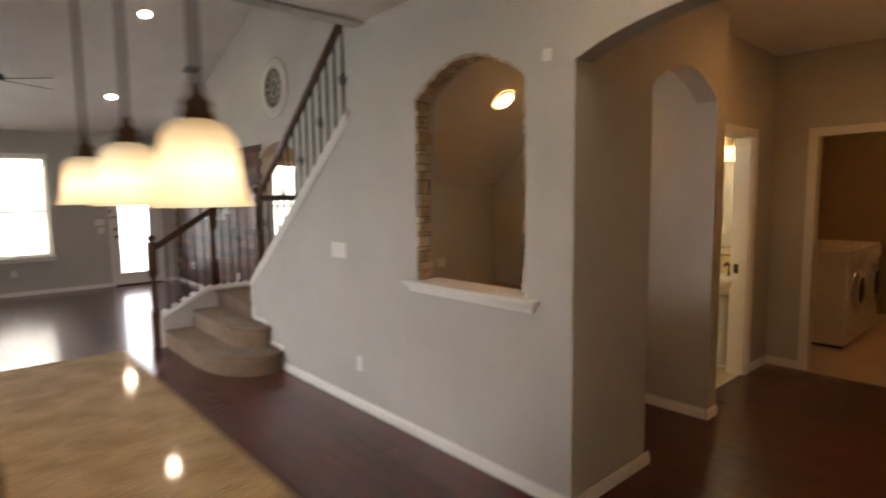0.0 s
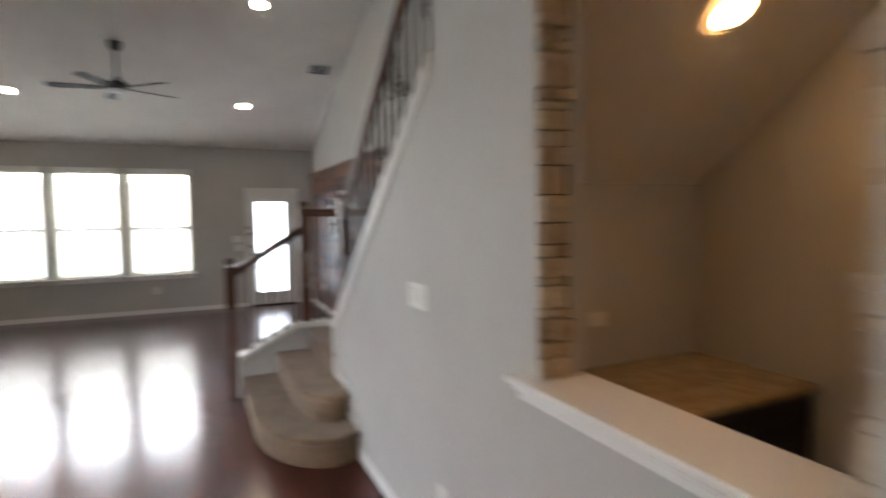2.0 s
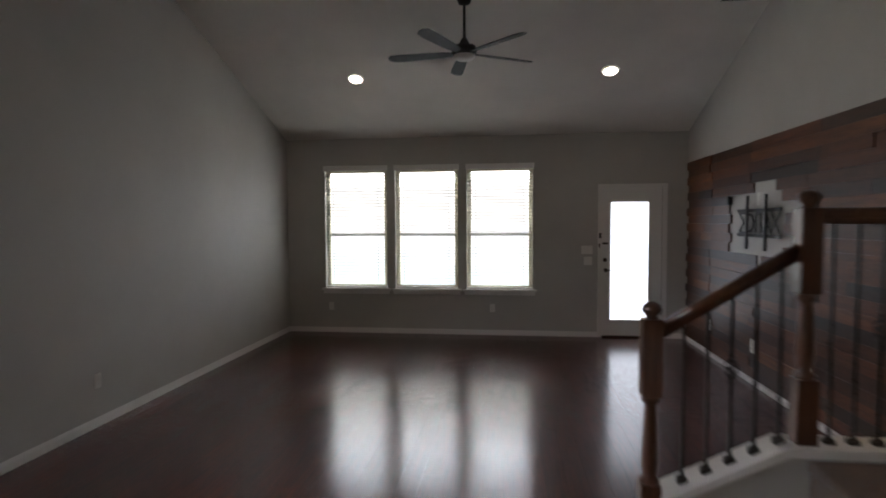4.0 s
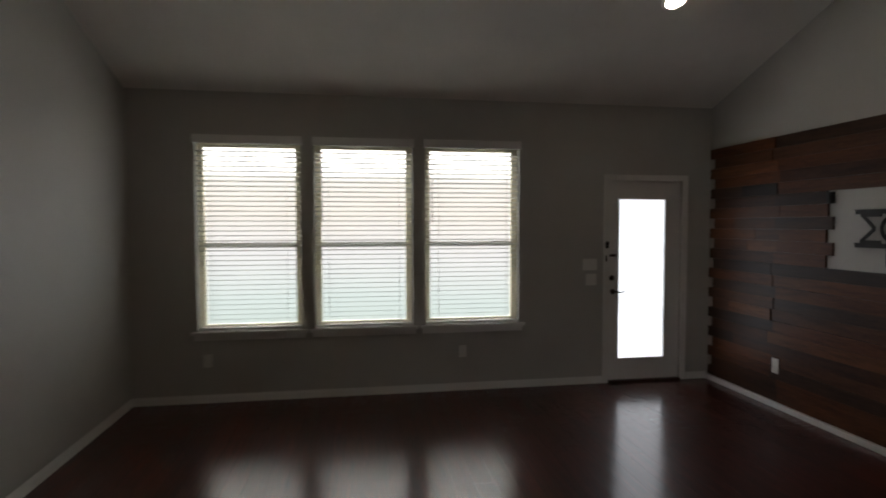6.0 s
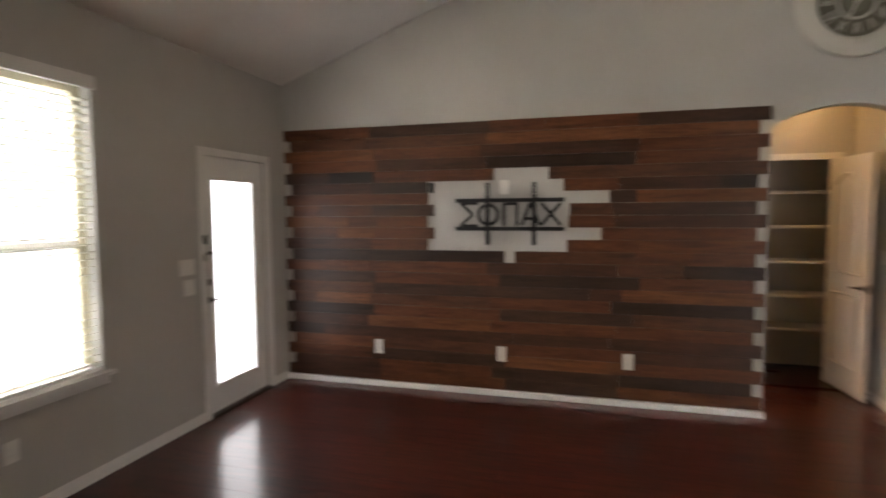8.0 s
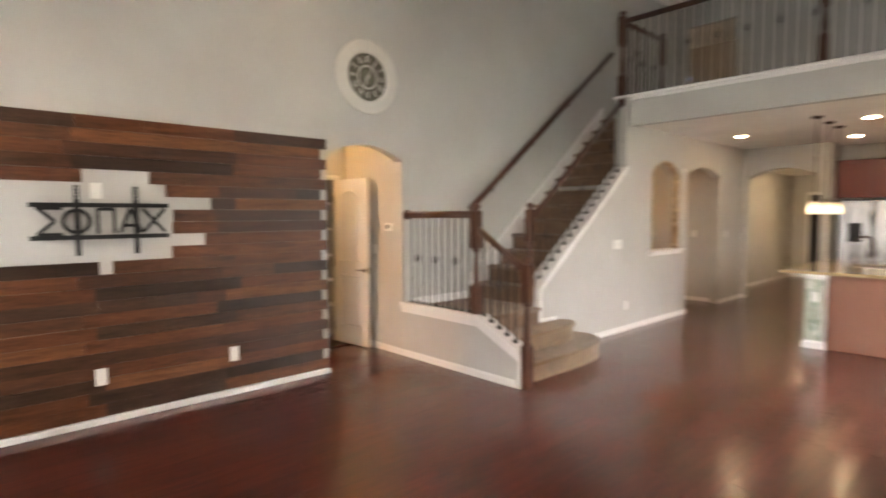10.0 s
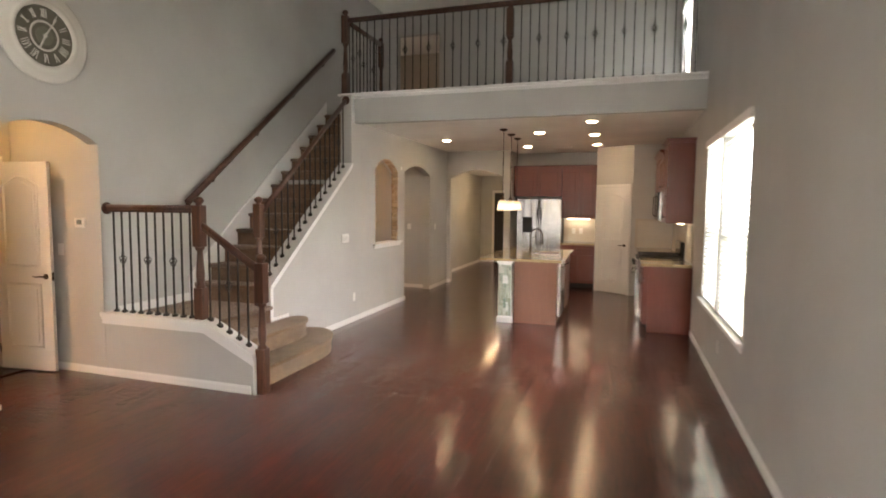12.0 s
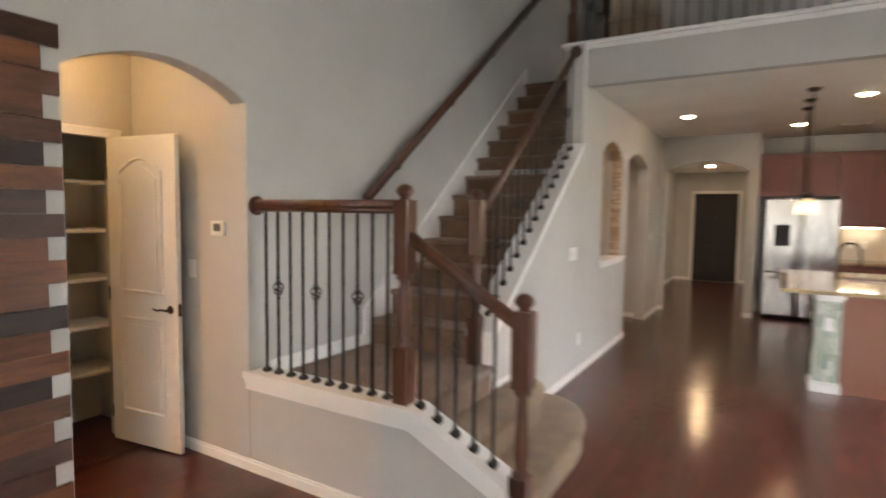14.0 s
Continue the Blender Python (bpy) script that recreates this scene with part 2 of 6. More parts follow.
def backdrop_material(name, low, high):
    """Daylight outdoors: pale lawn, a warm house wall and white sky, out of focus."""
    m, nt, b = nodes_of(name)
    g = nt.nodes.new("ShaderNodeNewGeometry")
    sep = nt.nodes.new("ShaderNodeSeparateXYZ")
    nt.links.new(g.outputs["Position"], sep.inputs[0])
    wob = nt.nodes.new("ShaderNodeMath")
    wob.operation = "MULTIPLY_ADD"
    nt.links.new(noise_of(nt, coords(nt, (0.3, 0.3, 0.3)), 1.2, 3), wob.inputs[0])
    wob.inputs[1].default_value = 0.8
    nt.links.new(sep.outputs[2], wob.inputs[2])
    r = nt.nodes.new("ShaderNodeMapRange")
    r.inputs["From Min"].default_value, r.inputs["From Max"].default_value = -0.6, 6.0
    nt.links.new(wob.outputs[0], r.inputs["Value"])
    col = ramp(nt, r.outputs[0], [(0.0, (0.55, 0.66, 0.56)), (0.22, (0.70, 0.78, 0.72)), (0.33, (0.86, 0.84, 0.80)), (0.42, (0.96, 0.88, 0.77)), (0.55, (0.98, 0.93, 0.85)), (0.72, (0.9, 0.95, 1))])
    e = nt.nodes.new("ShaderNodeEmission")
    nt.links.new(col, e.inputs[0])
    sky = nt.nodes.new("ShaderNodeMapRange")
    for k, v in (("From Min", 2.3), ("From Max", 3.2), ("To Min", DAY * low), ("To Max", DAY * high)):
        sky.inputs[k].default_value = v
    nt.links.new(sep.outputs[2], sky.inputs["Value"])
    nt.links.new(sky.outputs[0], e.inputs[1])
    nt.links.new(e.outputs[0], nt.nodes["Material Output"].inputs[0])
    return m


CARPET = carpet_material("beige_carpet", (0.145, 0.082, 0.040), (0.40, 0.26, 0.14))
# landing and main flight take a darker mix of the carpet colour
CARPET_UP = carpet_material("darker_stair_carpet", (0.095, 0.050, 0.027), (0.31, 0.178, 0.098))
GRANITE, STONE = granite_material(), stone_material()
GLASS, SLAT = glass_material(), slat_material()
# the second copy glows stronger, added to brighten the kitchen from the side
OUTSIDE, OUTSIDE_STRONG = backdrop_material("daylight_backdrop", 0.28, 3.8), backdrop_material("strong_glow_backdrop", 1.0, 1.2)
LENS = glow("lamp_lens", (1.0, 0.70, 0.40), CAN_POWER * 0.55)
LENS_DIM = glow("lamp_lens_dim", (1.0, 0.42, 0.11), CAN_POWER * 0.78)
LENS_ENTRY = glow("lamp_lens_entry", (1.0, 0.70, 0.38), CAN_POWER * 2.2)
LENS_NOOK = glow("lamp_lens_nook", (1.0, 0.50, 0.17), CAN_POWER * 0.62)
LENS_HALL = glow("lamp_lens_hall", (1.0, 0.57, 0.21), CAN_POWER * 0.8)
LENS_BED = glow("lamp_lens_bedroom", (1.0, 0.48, 0.10), CAN_POWER * 7.0)
LENS_DAY = glow("lamp_lens_cool", (1.0, 0.82, 0.60), CAN_POWER * 0.95)
SHADE = glow("glass_shade_lit", (1.0, 0.64, 0.29), 1.0, (1.0, 0.79, 0.49))
_nt = SHADE.node_tree
_sep = _nt.nodes.new("ShaderNodeSeparateXYZ")
_nt.links.new(coords(_nt), _sep.inputs[0])
_h = put(_nt, "ShaderNodeMapRange", From_Min=1.59, From_Max=1.75)
_nt.links.new(_sep.outputs[2], _h.inputs["Value"])
# the bulb hangs at mid height, so rim and neck glow less
_nt.links.new(ramp(_nt, _h.outputs[0], [(0.0, (0.6, 0.6, 0.6)), (0.15, (0.9, 0.9, 0.9)), (0.45, (1.5, 1.5, 1.5)), (0.8, (0.7, 0.7, 0.7)), (1.0, (0.3, 0.3, 0.3))]), [n for n in _nt.nodes if n.type == "EMISSION"][0].inputs[1])
VANITY = glow("vanity_shade_lit", (1.0, 0.72, 0.28), 48.0)
FROST = glow("door_glass_daylight", (0.95, 0.97, 1.0), DAY * 0.40)
UNDERCAB = glow("undercabinet_strip", (1.0, 0.82, 0.55), 10.0)


# ---- mesh helpers ----
def bm_new():
    return bmesh.new()


def box(bm, x0, y0, z0, x1, y1, z1, bevel=0.0):
    g = bmesh.ops.create_cube(bm, size=1.0)
    for v in g["verts"]:
        v.co = Vector(((x0 + x1) / 2 + v.co.x * (x1 - x0), (y0 + y1) / 2 + v.co.y * (y1 - y0), (z0 + z1) / 2 + v.co.z * (z1 - z0)))
    if bevel:
        es = list({e for v in g["verts"] for e in v.link_edges})
        bmesh.ops.bevel(bm, geom=es, offset=bevel, segments=2, affect="EDGES", profile=0.5)
    return bm


def prism(bm, poly, axis, a, b):
    """A polygon swept from a to b. axis x: points are (y, z); y: (x, z); z: (x, y)."""
    def at(p, w):
        return {"x": (w, p[0], p[1]), "y": (p[0], w, p[1]), "z": (p[0], p[1], w)}[axis]
    lo = [bm.verts.new(at(p, a)) for p in poly]
    hi = [bm.verts.new(at(p, b)) for p in poly]
    n = len(poly)
    fs = [bm.faces.new(lo[::-1]), bm.faces.new(hi)]
    for i in range(n):
        fs.append(bm.faces.new((lo[i], lo[(i + 1) % n], hi[(i + 1) % n], hi[i])))
    bmesh.ops.recalc_face_normals(bm, faces=fs)
    return bm


def lathe(bm, profile, centre=(0, 0, 0), steps=20, axis="z", cap=True):
    """A turned shape: profile is (radius, height) from bottom to top."""
    cx, cy, cz = centre
    def at(r, h, a):
        c, s = r * math.cos(a), r * math.sin(a)
        return {"z": (cx + c, cy + s, cz + h), "y": (cx + c, cy + h, cz + s), "x": (cx + h, cy + c, cz + s)}[axis]
    rings = [[bm.verts.new(at(max(r, 1e-4), h, 2 * math.pi * i / steps)) for i in range(steps)] for r, h in profile]
    fs = []
    for lo, hi in zip(rings, rings[1:]):
        for i in range(steps):
            f = bm.faces.new((lo[i], lo[(i + 1) % steps], hi[(i + 1) % steps], hi[i]))
            f.smooth = True
            fs.append(f)
    if cap:
        fs += [bm.faces.new(rings[0][::-1]), bm.faces.new(rings[-1])]
    bmesh.ops.recalc_face_normals(bm, faces=fs)
    return bm


def tube(bm, points, radius, steps=10, squash=1.0):
    """A round bar along points."""
    pts = [Vector(p) for p in points]
    rings = []
    for i, p in enumerate(pts):
        d = (pts[min(i + 1, len(pts) - 1)] - pts[max(i - 1, 0)]).normalized()
        side = d.cross(Vector((0, 0, 1)))
        side = side.normalized() if side.length > 1e-3 else Vector((1, 0, 0))
        up = side.cross(d)
        rings.append([bm.verts.new(p + side * radius * squash * math.cos(2 * math.pi * k / steps) + up * radius * math.sin(2 * math.pi * k / steps)) for k in range(steps)])
    fs = []
    for lo, hi in zip(rings, rings[1:]):
        for k in range(steps):
            f = bm.faces.new((lo[k], lo[(k + 1) % steps], hi[(k + 1) % steps], hi[k]))
            f.smooth = True
            fs.append(f)
    fs += [bm.faces.new(rings[0][::-1]), bm.faces.new(rings[-1])]
    bmesh.ops.recalc_face_normals(bm, faces=fs)
    return bm


def mesh_of(name, bm, material):
    me = bpy.data.meshes.new(name)
    bm.to_mesh(me)
    bm.free()
    me.materials.append(material)
    return me


def part(name, bm, material, parent=None, label=""):
    """Links a bmesh as one mesh object under a thing or a part."""
    ob = new(name, mesh_of(name, bm, material))
    if parent:
        ob.parent = parent
    return tagged(ob, label)


def piece(name, me, parent, m=None):
    """One more object on shared mesh data."""
    ob = new(name, me)
    ob.parent = parent
    if m is not None:
        ob.matrix_local = m
    return ob


def thing(name, label, category, at=(0, 0, 0), group="", kind="", turn=0):
    ob = new(name)
    ob.empty_display_size = 0.1
    ob.matrix_world = pose(*at, 0, 0, turn)
    return tagged(ob, label, category, group, kind)


def structure(name, bm, material, label="", category=""):
    ob = new(name, mesh_of(name, bm, material))
    return tagged(ob, label, category, kind="structure")


def arc(u0, u1, z, rise, n=12):
    """Points of a segmental arch from u0 to u1, springing at z."""
    return [(u0 + (u1 - u0) * i / n, z + rise * math.sin(math.pi * i / n) ** 0.85) for i in range(n + 1)]


def wall_mesh(axis, a, b, u0, u1, z0, top, openings=()):
    """A wall from a to b in its thickness and u0 to u1 along, its top a height or (u, z) points,
    with openings (u0, u1, z0, spring, rise)."""
    bm = bm_new()
    if not isinstance(top, (list, tuple)):
        top = [(u0, top), (u1, top)]
    def height(u):
        for (p, zp), (q, zq) in zip(top, top[1:]):
            if p <= u <= q:
                return zp + (zq - zp) * (u - p) / max(q - p, 1e-6)
        return top[-1][1] if u > top[-1][0] else top[0][1]
    cuts = sorted({u0, u1, *[p for p, _ in top if u0 < p < u1], *[o[0] for o in openings], *[o[1] for o in openings]})
    for p, q in zip(cuts, cuts[1:]):
        hole = next((o for o in openings if o[0] <= p + 1e-6 and q - 1e-6 <= o[1]), None)
        if not hole:
            prism(bm, [(p, z0), (q, z0), (q, height(q)), (p, height(p))], axis, a, b)
            continue
        if hole[2] > z0 + 1e-4:
            prism(bm, [(p, z0), (q, z0), (q, hole[2]), (p, hole[2])], axis, a, b)
        pts = arc(hole[0], hole[1], hole[3], hole[4]) if hole[4] else [(hole[0], hole[3]), (hole[1], hole[3])]
        for (s, zs), (t, zt) in zip(pts, pts[1:]):
            if s >= p - 1e-6 and t <= q + 1e-6:
                prism(bm, [(s, zs), (t, zt), (t, height(t)), (s, height(s))], axis, a, b)
    return bm


def baseboard(x0, y0, x1, y1, nx, ny, h=0.072, d=0.013):
    """A skirting along a wall's foot from one point to another, standing out along (nx, ny)."""
    bm = bm_new()
    for dd, z0, z1 in ((d, 0.0, h * 0.78), (d * 0.6, h * 0.78, h)):
        xs = sorted((x0, x1)) if nx == 0 else sorted((x0, x0 + nx * dd))
        ys = sorted((y0, y1)) if ny == 0 else sorted((y0, y0 + ny * dd))
        box(bm, xs[0], ys[0], z0, xs[1], ys[1], z1)
    return structure("baseboard", bm, TRIM, "white painted baseboard along the wall", "baseboard")


# ---- plan ----
LW, SW, SWI, CW, WY = -1.84, 2.66, 2.83, 3.73, 12.14   # left wall, stair wall faces, clock wall, window wall
KF, KB = 7.06, 6.94                                     # knee wall faces
KCEIL, LOFT, TOP = 2.82, 3.12, 5.50                     # kitchen ceiling, loft floor, flat ceiling
LY = 3.95                                               # loft front
EAVE, PITCH = 2.78, 0.365
RIDGE = WY - (TOP - EAVE) / PITCH
SOUTH, BACK, EAST = -5.10, -1.10, 9.10


def slope_z(y):
    return min(TOP, EAVE + PITCH * (WY - y))


WINDOWS = [(-1.28, -0.37), (-0.25, 0.65), (0.77, 1.69)]
WZ0, WZ1 = 0.64, 2.37
BEDWIN = (5.75, 6.65)

# floor slab under the planks
structure("floor", box(bm_new(), LW - 0.15, SOUTH - 0.2, -0.15, 9.3, WY + 0.15, -0.012), FLOORJ, "dark cherry laminate floor", "floor")

# window wall
structure("wall_north", wall_mesh("y", WY, WY + 0.16, LW - 0.16, 7.6, 0, [(LW - 0.16, EAVE), (7.6, EAVE)],
          [(a, b, WZ0, WZ1, 0) for a, b in WINDOWS] + [(2.62, 3.41, 0.0, 2.04, 0), (*BEDWIN, WZ0, WZ1, 0)]), WALL, "grey painted exterior wall with three windows", "wall")
# left wall with its window pair and the loft window above
LWIN = [(4.20, 5.12), (5.24, 6.40)]
DINWIN = (-4.8, -3.4)
bm = wall_mesh("x", LW - 0.16, LW, SOUTH - 0.2, WY, 0, KCEIL, [(a, b, WZ0, WZ1, 0) for a, b in (*LWIN, DINWIN)])
bm2 = wall_mesh("x", LW - 0.16, LW, SOUTH - 0.2, WY, KCEIL, [(SOUTH - 0.2, TOP), (RIDGE, TOP), (WY, KCEIL)], [(0.6, 1.9, 3.55, 5.0, 0)])
structure("wall_west", bm, WALL, "grey painted wall with a double window", "wall")
structure("wall_west_upper", bm2, WALL, "grey painted upper wall with loft window", "wall")
# clock wall, with the arch to the bedroom hall
bm = wall_mesh("x", CW, CW + 0.13, 4.2, WY, 0, [(4.2, TOP), (RIDGE, TOP), (WY, EAVE)], [(KF + 0.005, 8.035, 0.0, 2.20, 0.15)])
prism(bm, [(2.72, 2.9), (4.2, 1.82), (4.2, TOP), (2.72, TOP)], "x", CW, CW + 0.13)
box(bm, CW, 0.3, 2.9, CW + 0.13, 2.72, TOP)
structure("wall_east", bm, WALL, "tall pale grey wall with an arched opening", "wall")
# stair wall: niche, passage arch, sloping top
cap_z = lambda y: 0.745 + (5.95 - y) * 0.767
structure("wall_stair", wall_mesh("x", SW, SWI, 2.09, 5.95, 0, [(2.09, KCEIL), (LY, KCEIL), (LY + 0.0001, LOFT + 0.055), (LY + 0.1, LOFT + 0.055), (LY + 0.1001, cap_z(LY + 0.1)), (5.95, cap_z(5.95))],
          [(2.385, 3.285, 1.05, 2.22, 0.185)]), WALL, "grey wall below the stair with an arched niche", "wall")
structure("wall_passage", wall_mesh("x", SW, SW + 0.14, -0.35, 2.09, 0, KCEIL, [(0.76, 2.09, 0.0, 2.24, 0.14)]), WALL, "grey wall with an arched passage", "wall")
# loft front and floor, upper walls round the stair
structure("loft_front", box(bm_new(), LW, LY - 0.12, KCEIL - 0.02, SW + 0.14, LY, LOFT + 0.06), WALL, "grey painted loft front", "wall")
bm = box(bm_new(), LW, SOUTH, KCEIL, SW + 0.17, LY - 0.12, LOFT)
box(bm, SW + 0.17, SOUTH, KCEIL, 9.2, 2.70, LOFT)
structure("ceiling_kitchen", bm, CEIL, "white painted kitchen ceiling", "ceiling")
structure("wall_loft_back", wall_mesh("y", 0.18, 0.30, LW, 9.0, LOFT, TOP, [(2.64, 3.53, LOFT, LOFT + 2.0, 0)]), WALL, "grey loft wall with a doorway", "wall")
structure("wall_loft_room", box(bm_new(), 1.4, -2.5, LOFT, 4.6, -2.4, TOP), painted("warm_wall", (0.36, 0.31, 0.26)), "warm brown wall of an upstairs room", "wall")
# main ceiling: flat over the loft, sloping to the window wall
bm = prism(bm_new(), [(SOUTH, TOP), (RIDGE, TOP), (RIDGE, TOP + 0.12), (SOUTH, TOP + 0.12)], "x", LW - 0.16, 9.2)
prism(bm, [(RIDGE, TOP), (WY + 0.16, EAVE - 0.16 * PITCH), (WY + 0.16, EAVE + 0.1), (RIDGE, TOP + 0.12)], "x", LW - 0.16, CW + 0.13)
structure("ceiling", bm, CEIL, "white vaulted ceiling", "ceiling")
# bedroom and closet hall behind the clock wall
HB = 4.90
structure("wall_hall_back", wall_mesh("x", HB, HB + 0.1, KF - 0.1, 8.25, 0, 2.75, [(7.205, 7.9, 0, 2.05, 0)]), WALL, "pale wall with a closet doorway", "wall")
structure("wall_hall_south", box(bm_new(), CW + 0.13, KB, 0, 7.6, KF, 2.75), WALL, "pale wall of the bedroom hall", "wall")
bm = box(bm_new(), 5.42, KF, 0, 5.5, 8.25, 2.75)
box(bm, HB + 0.1, 8.15, 0, 7.6, 8.25, 2.75)
structure("wall_closet", bm, WALL, "pale closet wall", "wall")
structure("wall_bedroom_east", box(bm_new(), 7.5, 8.25, 0, 7.6, WY, 2.75), WALL, "pale bedroom wall", "wall")
structure("ceiling_bedroom", box(bm_new(), CW + 0.13, KB, 2.75, 7.6, WY, 2.85), CEIL, "pale bedroom ceiling", "ceiling")
# utility hall, nook, bath and laundry
HN = 2.11
HB2, BL, BR, NR = 2.30, 4.86, 5.55, 4.33               # bath wall, bath doorway, nook's far jamb
structure("wall_hall_north", wall_mesh("y", HN, HN + 0.14, SW + 0.001, 4.47, 0, KCEIL, [(3.44, NR, 0, 2.22, 0.17)]), WALL, "taupe hall wall with an arched nook", "wall")
structure("wall_bath_front", wall_mesh("y", HB2, HB2 + 0.14, 4.47, 6.08, 0, KCEIL, [(BL, BR, 0, 2.07, 0)]), WALL, "taupe hall wall with the bathroom doorway", "wall")
structure("wall_hall_far", wall_mesh("x", 6.08, 6.20, 0.3, 2.7, 0, KCEIL, [(1.04, 1.96, 0, 2.085, 0)]), WALL, "taupe hall wall with the laundry doorway", "wall")
structure("wall_utility_south", box(bm_new(), SW + 0.14, 0.51, 0, 9.1, 0.63, KCEIL), WALL, "taupe hall wall", "wall")
bm = box(bm_new(), NR, HN + 0.14, 0, 4.47, 4.25, KCEIL)
box(bm, SWI, 4.15, 0, NR, 4.25, 2.0)
structure("wall_nook", bm, WALL, "taupe nook walls under the stair", "wall")
structure("ceiling_nook", prism(bm_new(), [(4.15, 1.72), (2.775, KCEIL), (2.775, KCEIL + 0.05), (4.15, 1.78)], "x", SWI, NR), CEIL, "tan sloping ceiling under the stair", "ceiling")
bm = box(bm_new(), 4.47, 3.7, 0, 6.08, 3.8, KCEIL)
box(bm, 5.96, HB2 + 0.14, 0, 6.08, 3.7, KCEIL)
structure("wall_bath", bm, painted("bath_paint", (0.52, 0.43, 0.24)), "warm painted bathroom wall", "wall")
bm = box(bm_new(), 6.20, 2.7, 0, 9.1, 2.8, KCEIL)
box(bm, 9.0, 0.63, 0, 9.1, 2.7, KCEIL)
structure("wall_laundry", bm, painted("laundry_paint", (0.42, 0.33, 0.22)), "tan laundry wall", "wall")
bm = box(bm_new(), 6.08, 0.63, -0.012, 9.0, 2.7, 0.001)
box(bm, 4.47, HB2 + 0.02, -0.012, 5.96, 3.7, 0.001)
structure("floor_tile", bm, TILE, "beige tile floor of laundry and bath", "floor")
# kitchen back, pantry corner and entry corridor
structure("wall_kitchen_arch", wall_mesh("y", -0.49, -0.35, 1.27, SW + 0.14, 0, KCEIL, [(1.41, 2.58, 0, 2.26, 0.17)]), WALL, "grey wall with the arch to the entry", "wall")
bm = box(bm_new(), LW, BACK - 0.12, 0, 1.27, BACK, KCEIL)
structure("wall_kitchen_back", bm, WALL, "grey kitchen wall", "wall")
structure("wall_entry_side", wall_mesh("x", 1.27, 1.40, SOUTH, -0.49, 0, KCEIL, [(-2.5, -1.35, 0, 2.3, 0.15)]), WALL, "beige entry wall with an arched opening", "wall")
bm = wall_mesh("y", SOUTH - 0.12, SOUTH, LW, 3.2, 0, KCEIL)
box(bm, 3.1, SOUTH, 0, 3.2, -0.38, KCEIL)
box(bm, SW + 0.14, -0.46, 0, 3.2, -0.38, KCEIL)
structure("wall_entry", bm, WALL, "beige entry wall", "wall")
PAN_A, PAN_B = Vector((-0.45, -0.32, 0)), Vector((-1.13, 0.14, 0))   # angled pantry wall
ang = math.atan2(PAN_B.y - PAN_A.y, PAN_B.x - PAN_A.x)
bm = prism(bm_new(), [(PAN_A.x, PAN_A.y), (PAN_B.x, PAN_B.y), (PAN_B.x, PAN_B.y - 0.14), (PAN_A.x - 0.14, PAN_A.y)], "z", 0, KCEIL)
box(bm, PAN_A.x - 0.1, BACK, 0, PAN_A.x, PAN_A.y, KCEIL)
box(bm, LW, PAN_B.y - 0.1, 0, PAN_B.x, PAN_B.y, KCEIL)
structure("wall_pantry", bm, WALL, "grey angled pantry wall", "wall")
# close the house round the stair and behind
structure("wall_stair_top", box(bm_new(), SW + 0.14, LY - 0.12, KCEIL, SW + 0.17, LY, LOFT + 0.06), WALL, "grey wall beside the stair", "wall")
bm = box(bm_new(), 9.1, SOUTH - 0.2, 0, 9.2, WY, TOP)
box(bm, LW - 0.16, SOUTH - 0.3, 0, 9.2, SOUTH - 0.2, TOP)
structure("wall_outer", bm, WALL, "outer wall closing the house", "wall")

# outdoors
structure("ground", box(bm_new(), -60, -60, -0.4, 60, 60, -0.2), painted("lawn", (0.09, 0.13, 0.05), 0.9, 0.5, 20, 0.4), "grass outside the house", "ground")
bm = box(bm_new(), -9, 15.7, -0.45, 17, 15.8, 12)
structure("backdrop", bm, OUTSIDE, "bright garden and house beyond the windows", "backdrop")
structure("backdrop_side", box(bm_new(), -9.1, -40, -0.5, -9.0, 19.1, 12), OUTSIDE_STRONG, "bright sunlit garden beyond the side window", "backdrop")

# glowing sheets added over the lawn to throw light up through the windows
structure("yard_glow_sheet", box(bm_new(), -2.0, 12.5, -0.16, 8.0, 15.69, -0.15), OUTSIDE, "pale bright yard beyond the windows", "backdrop")
structure("side_yard_glow_sheet", box(bm_new(), -8.99, -8.0, -0.16, -2.3, 10.0, -0.15), OUTSIDE_STRONG, "pale bright yard beyond the side windows", "backdrop")

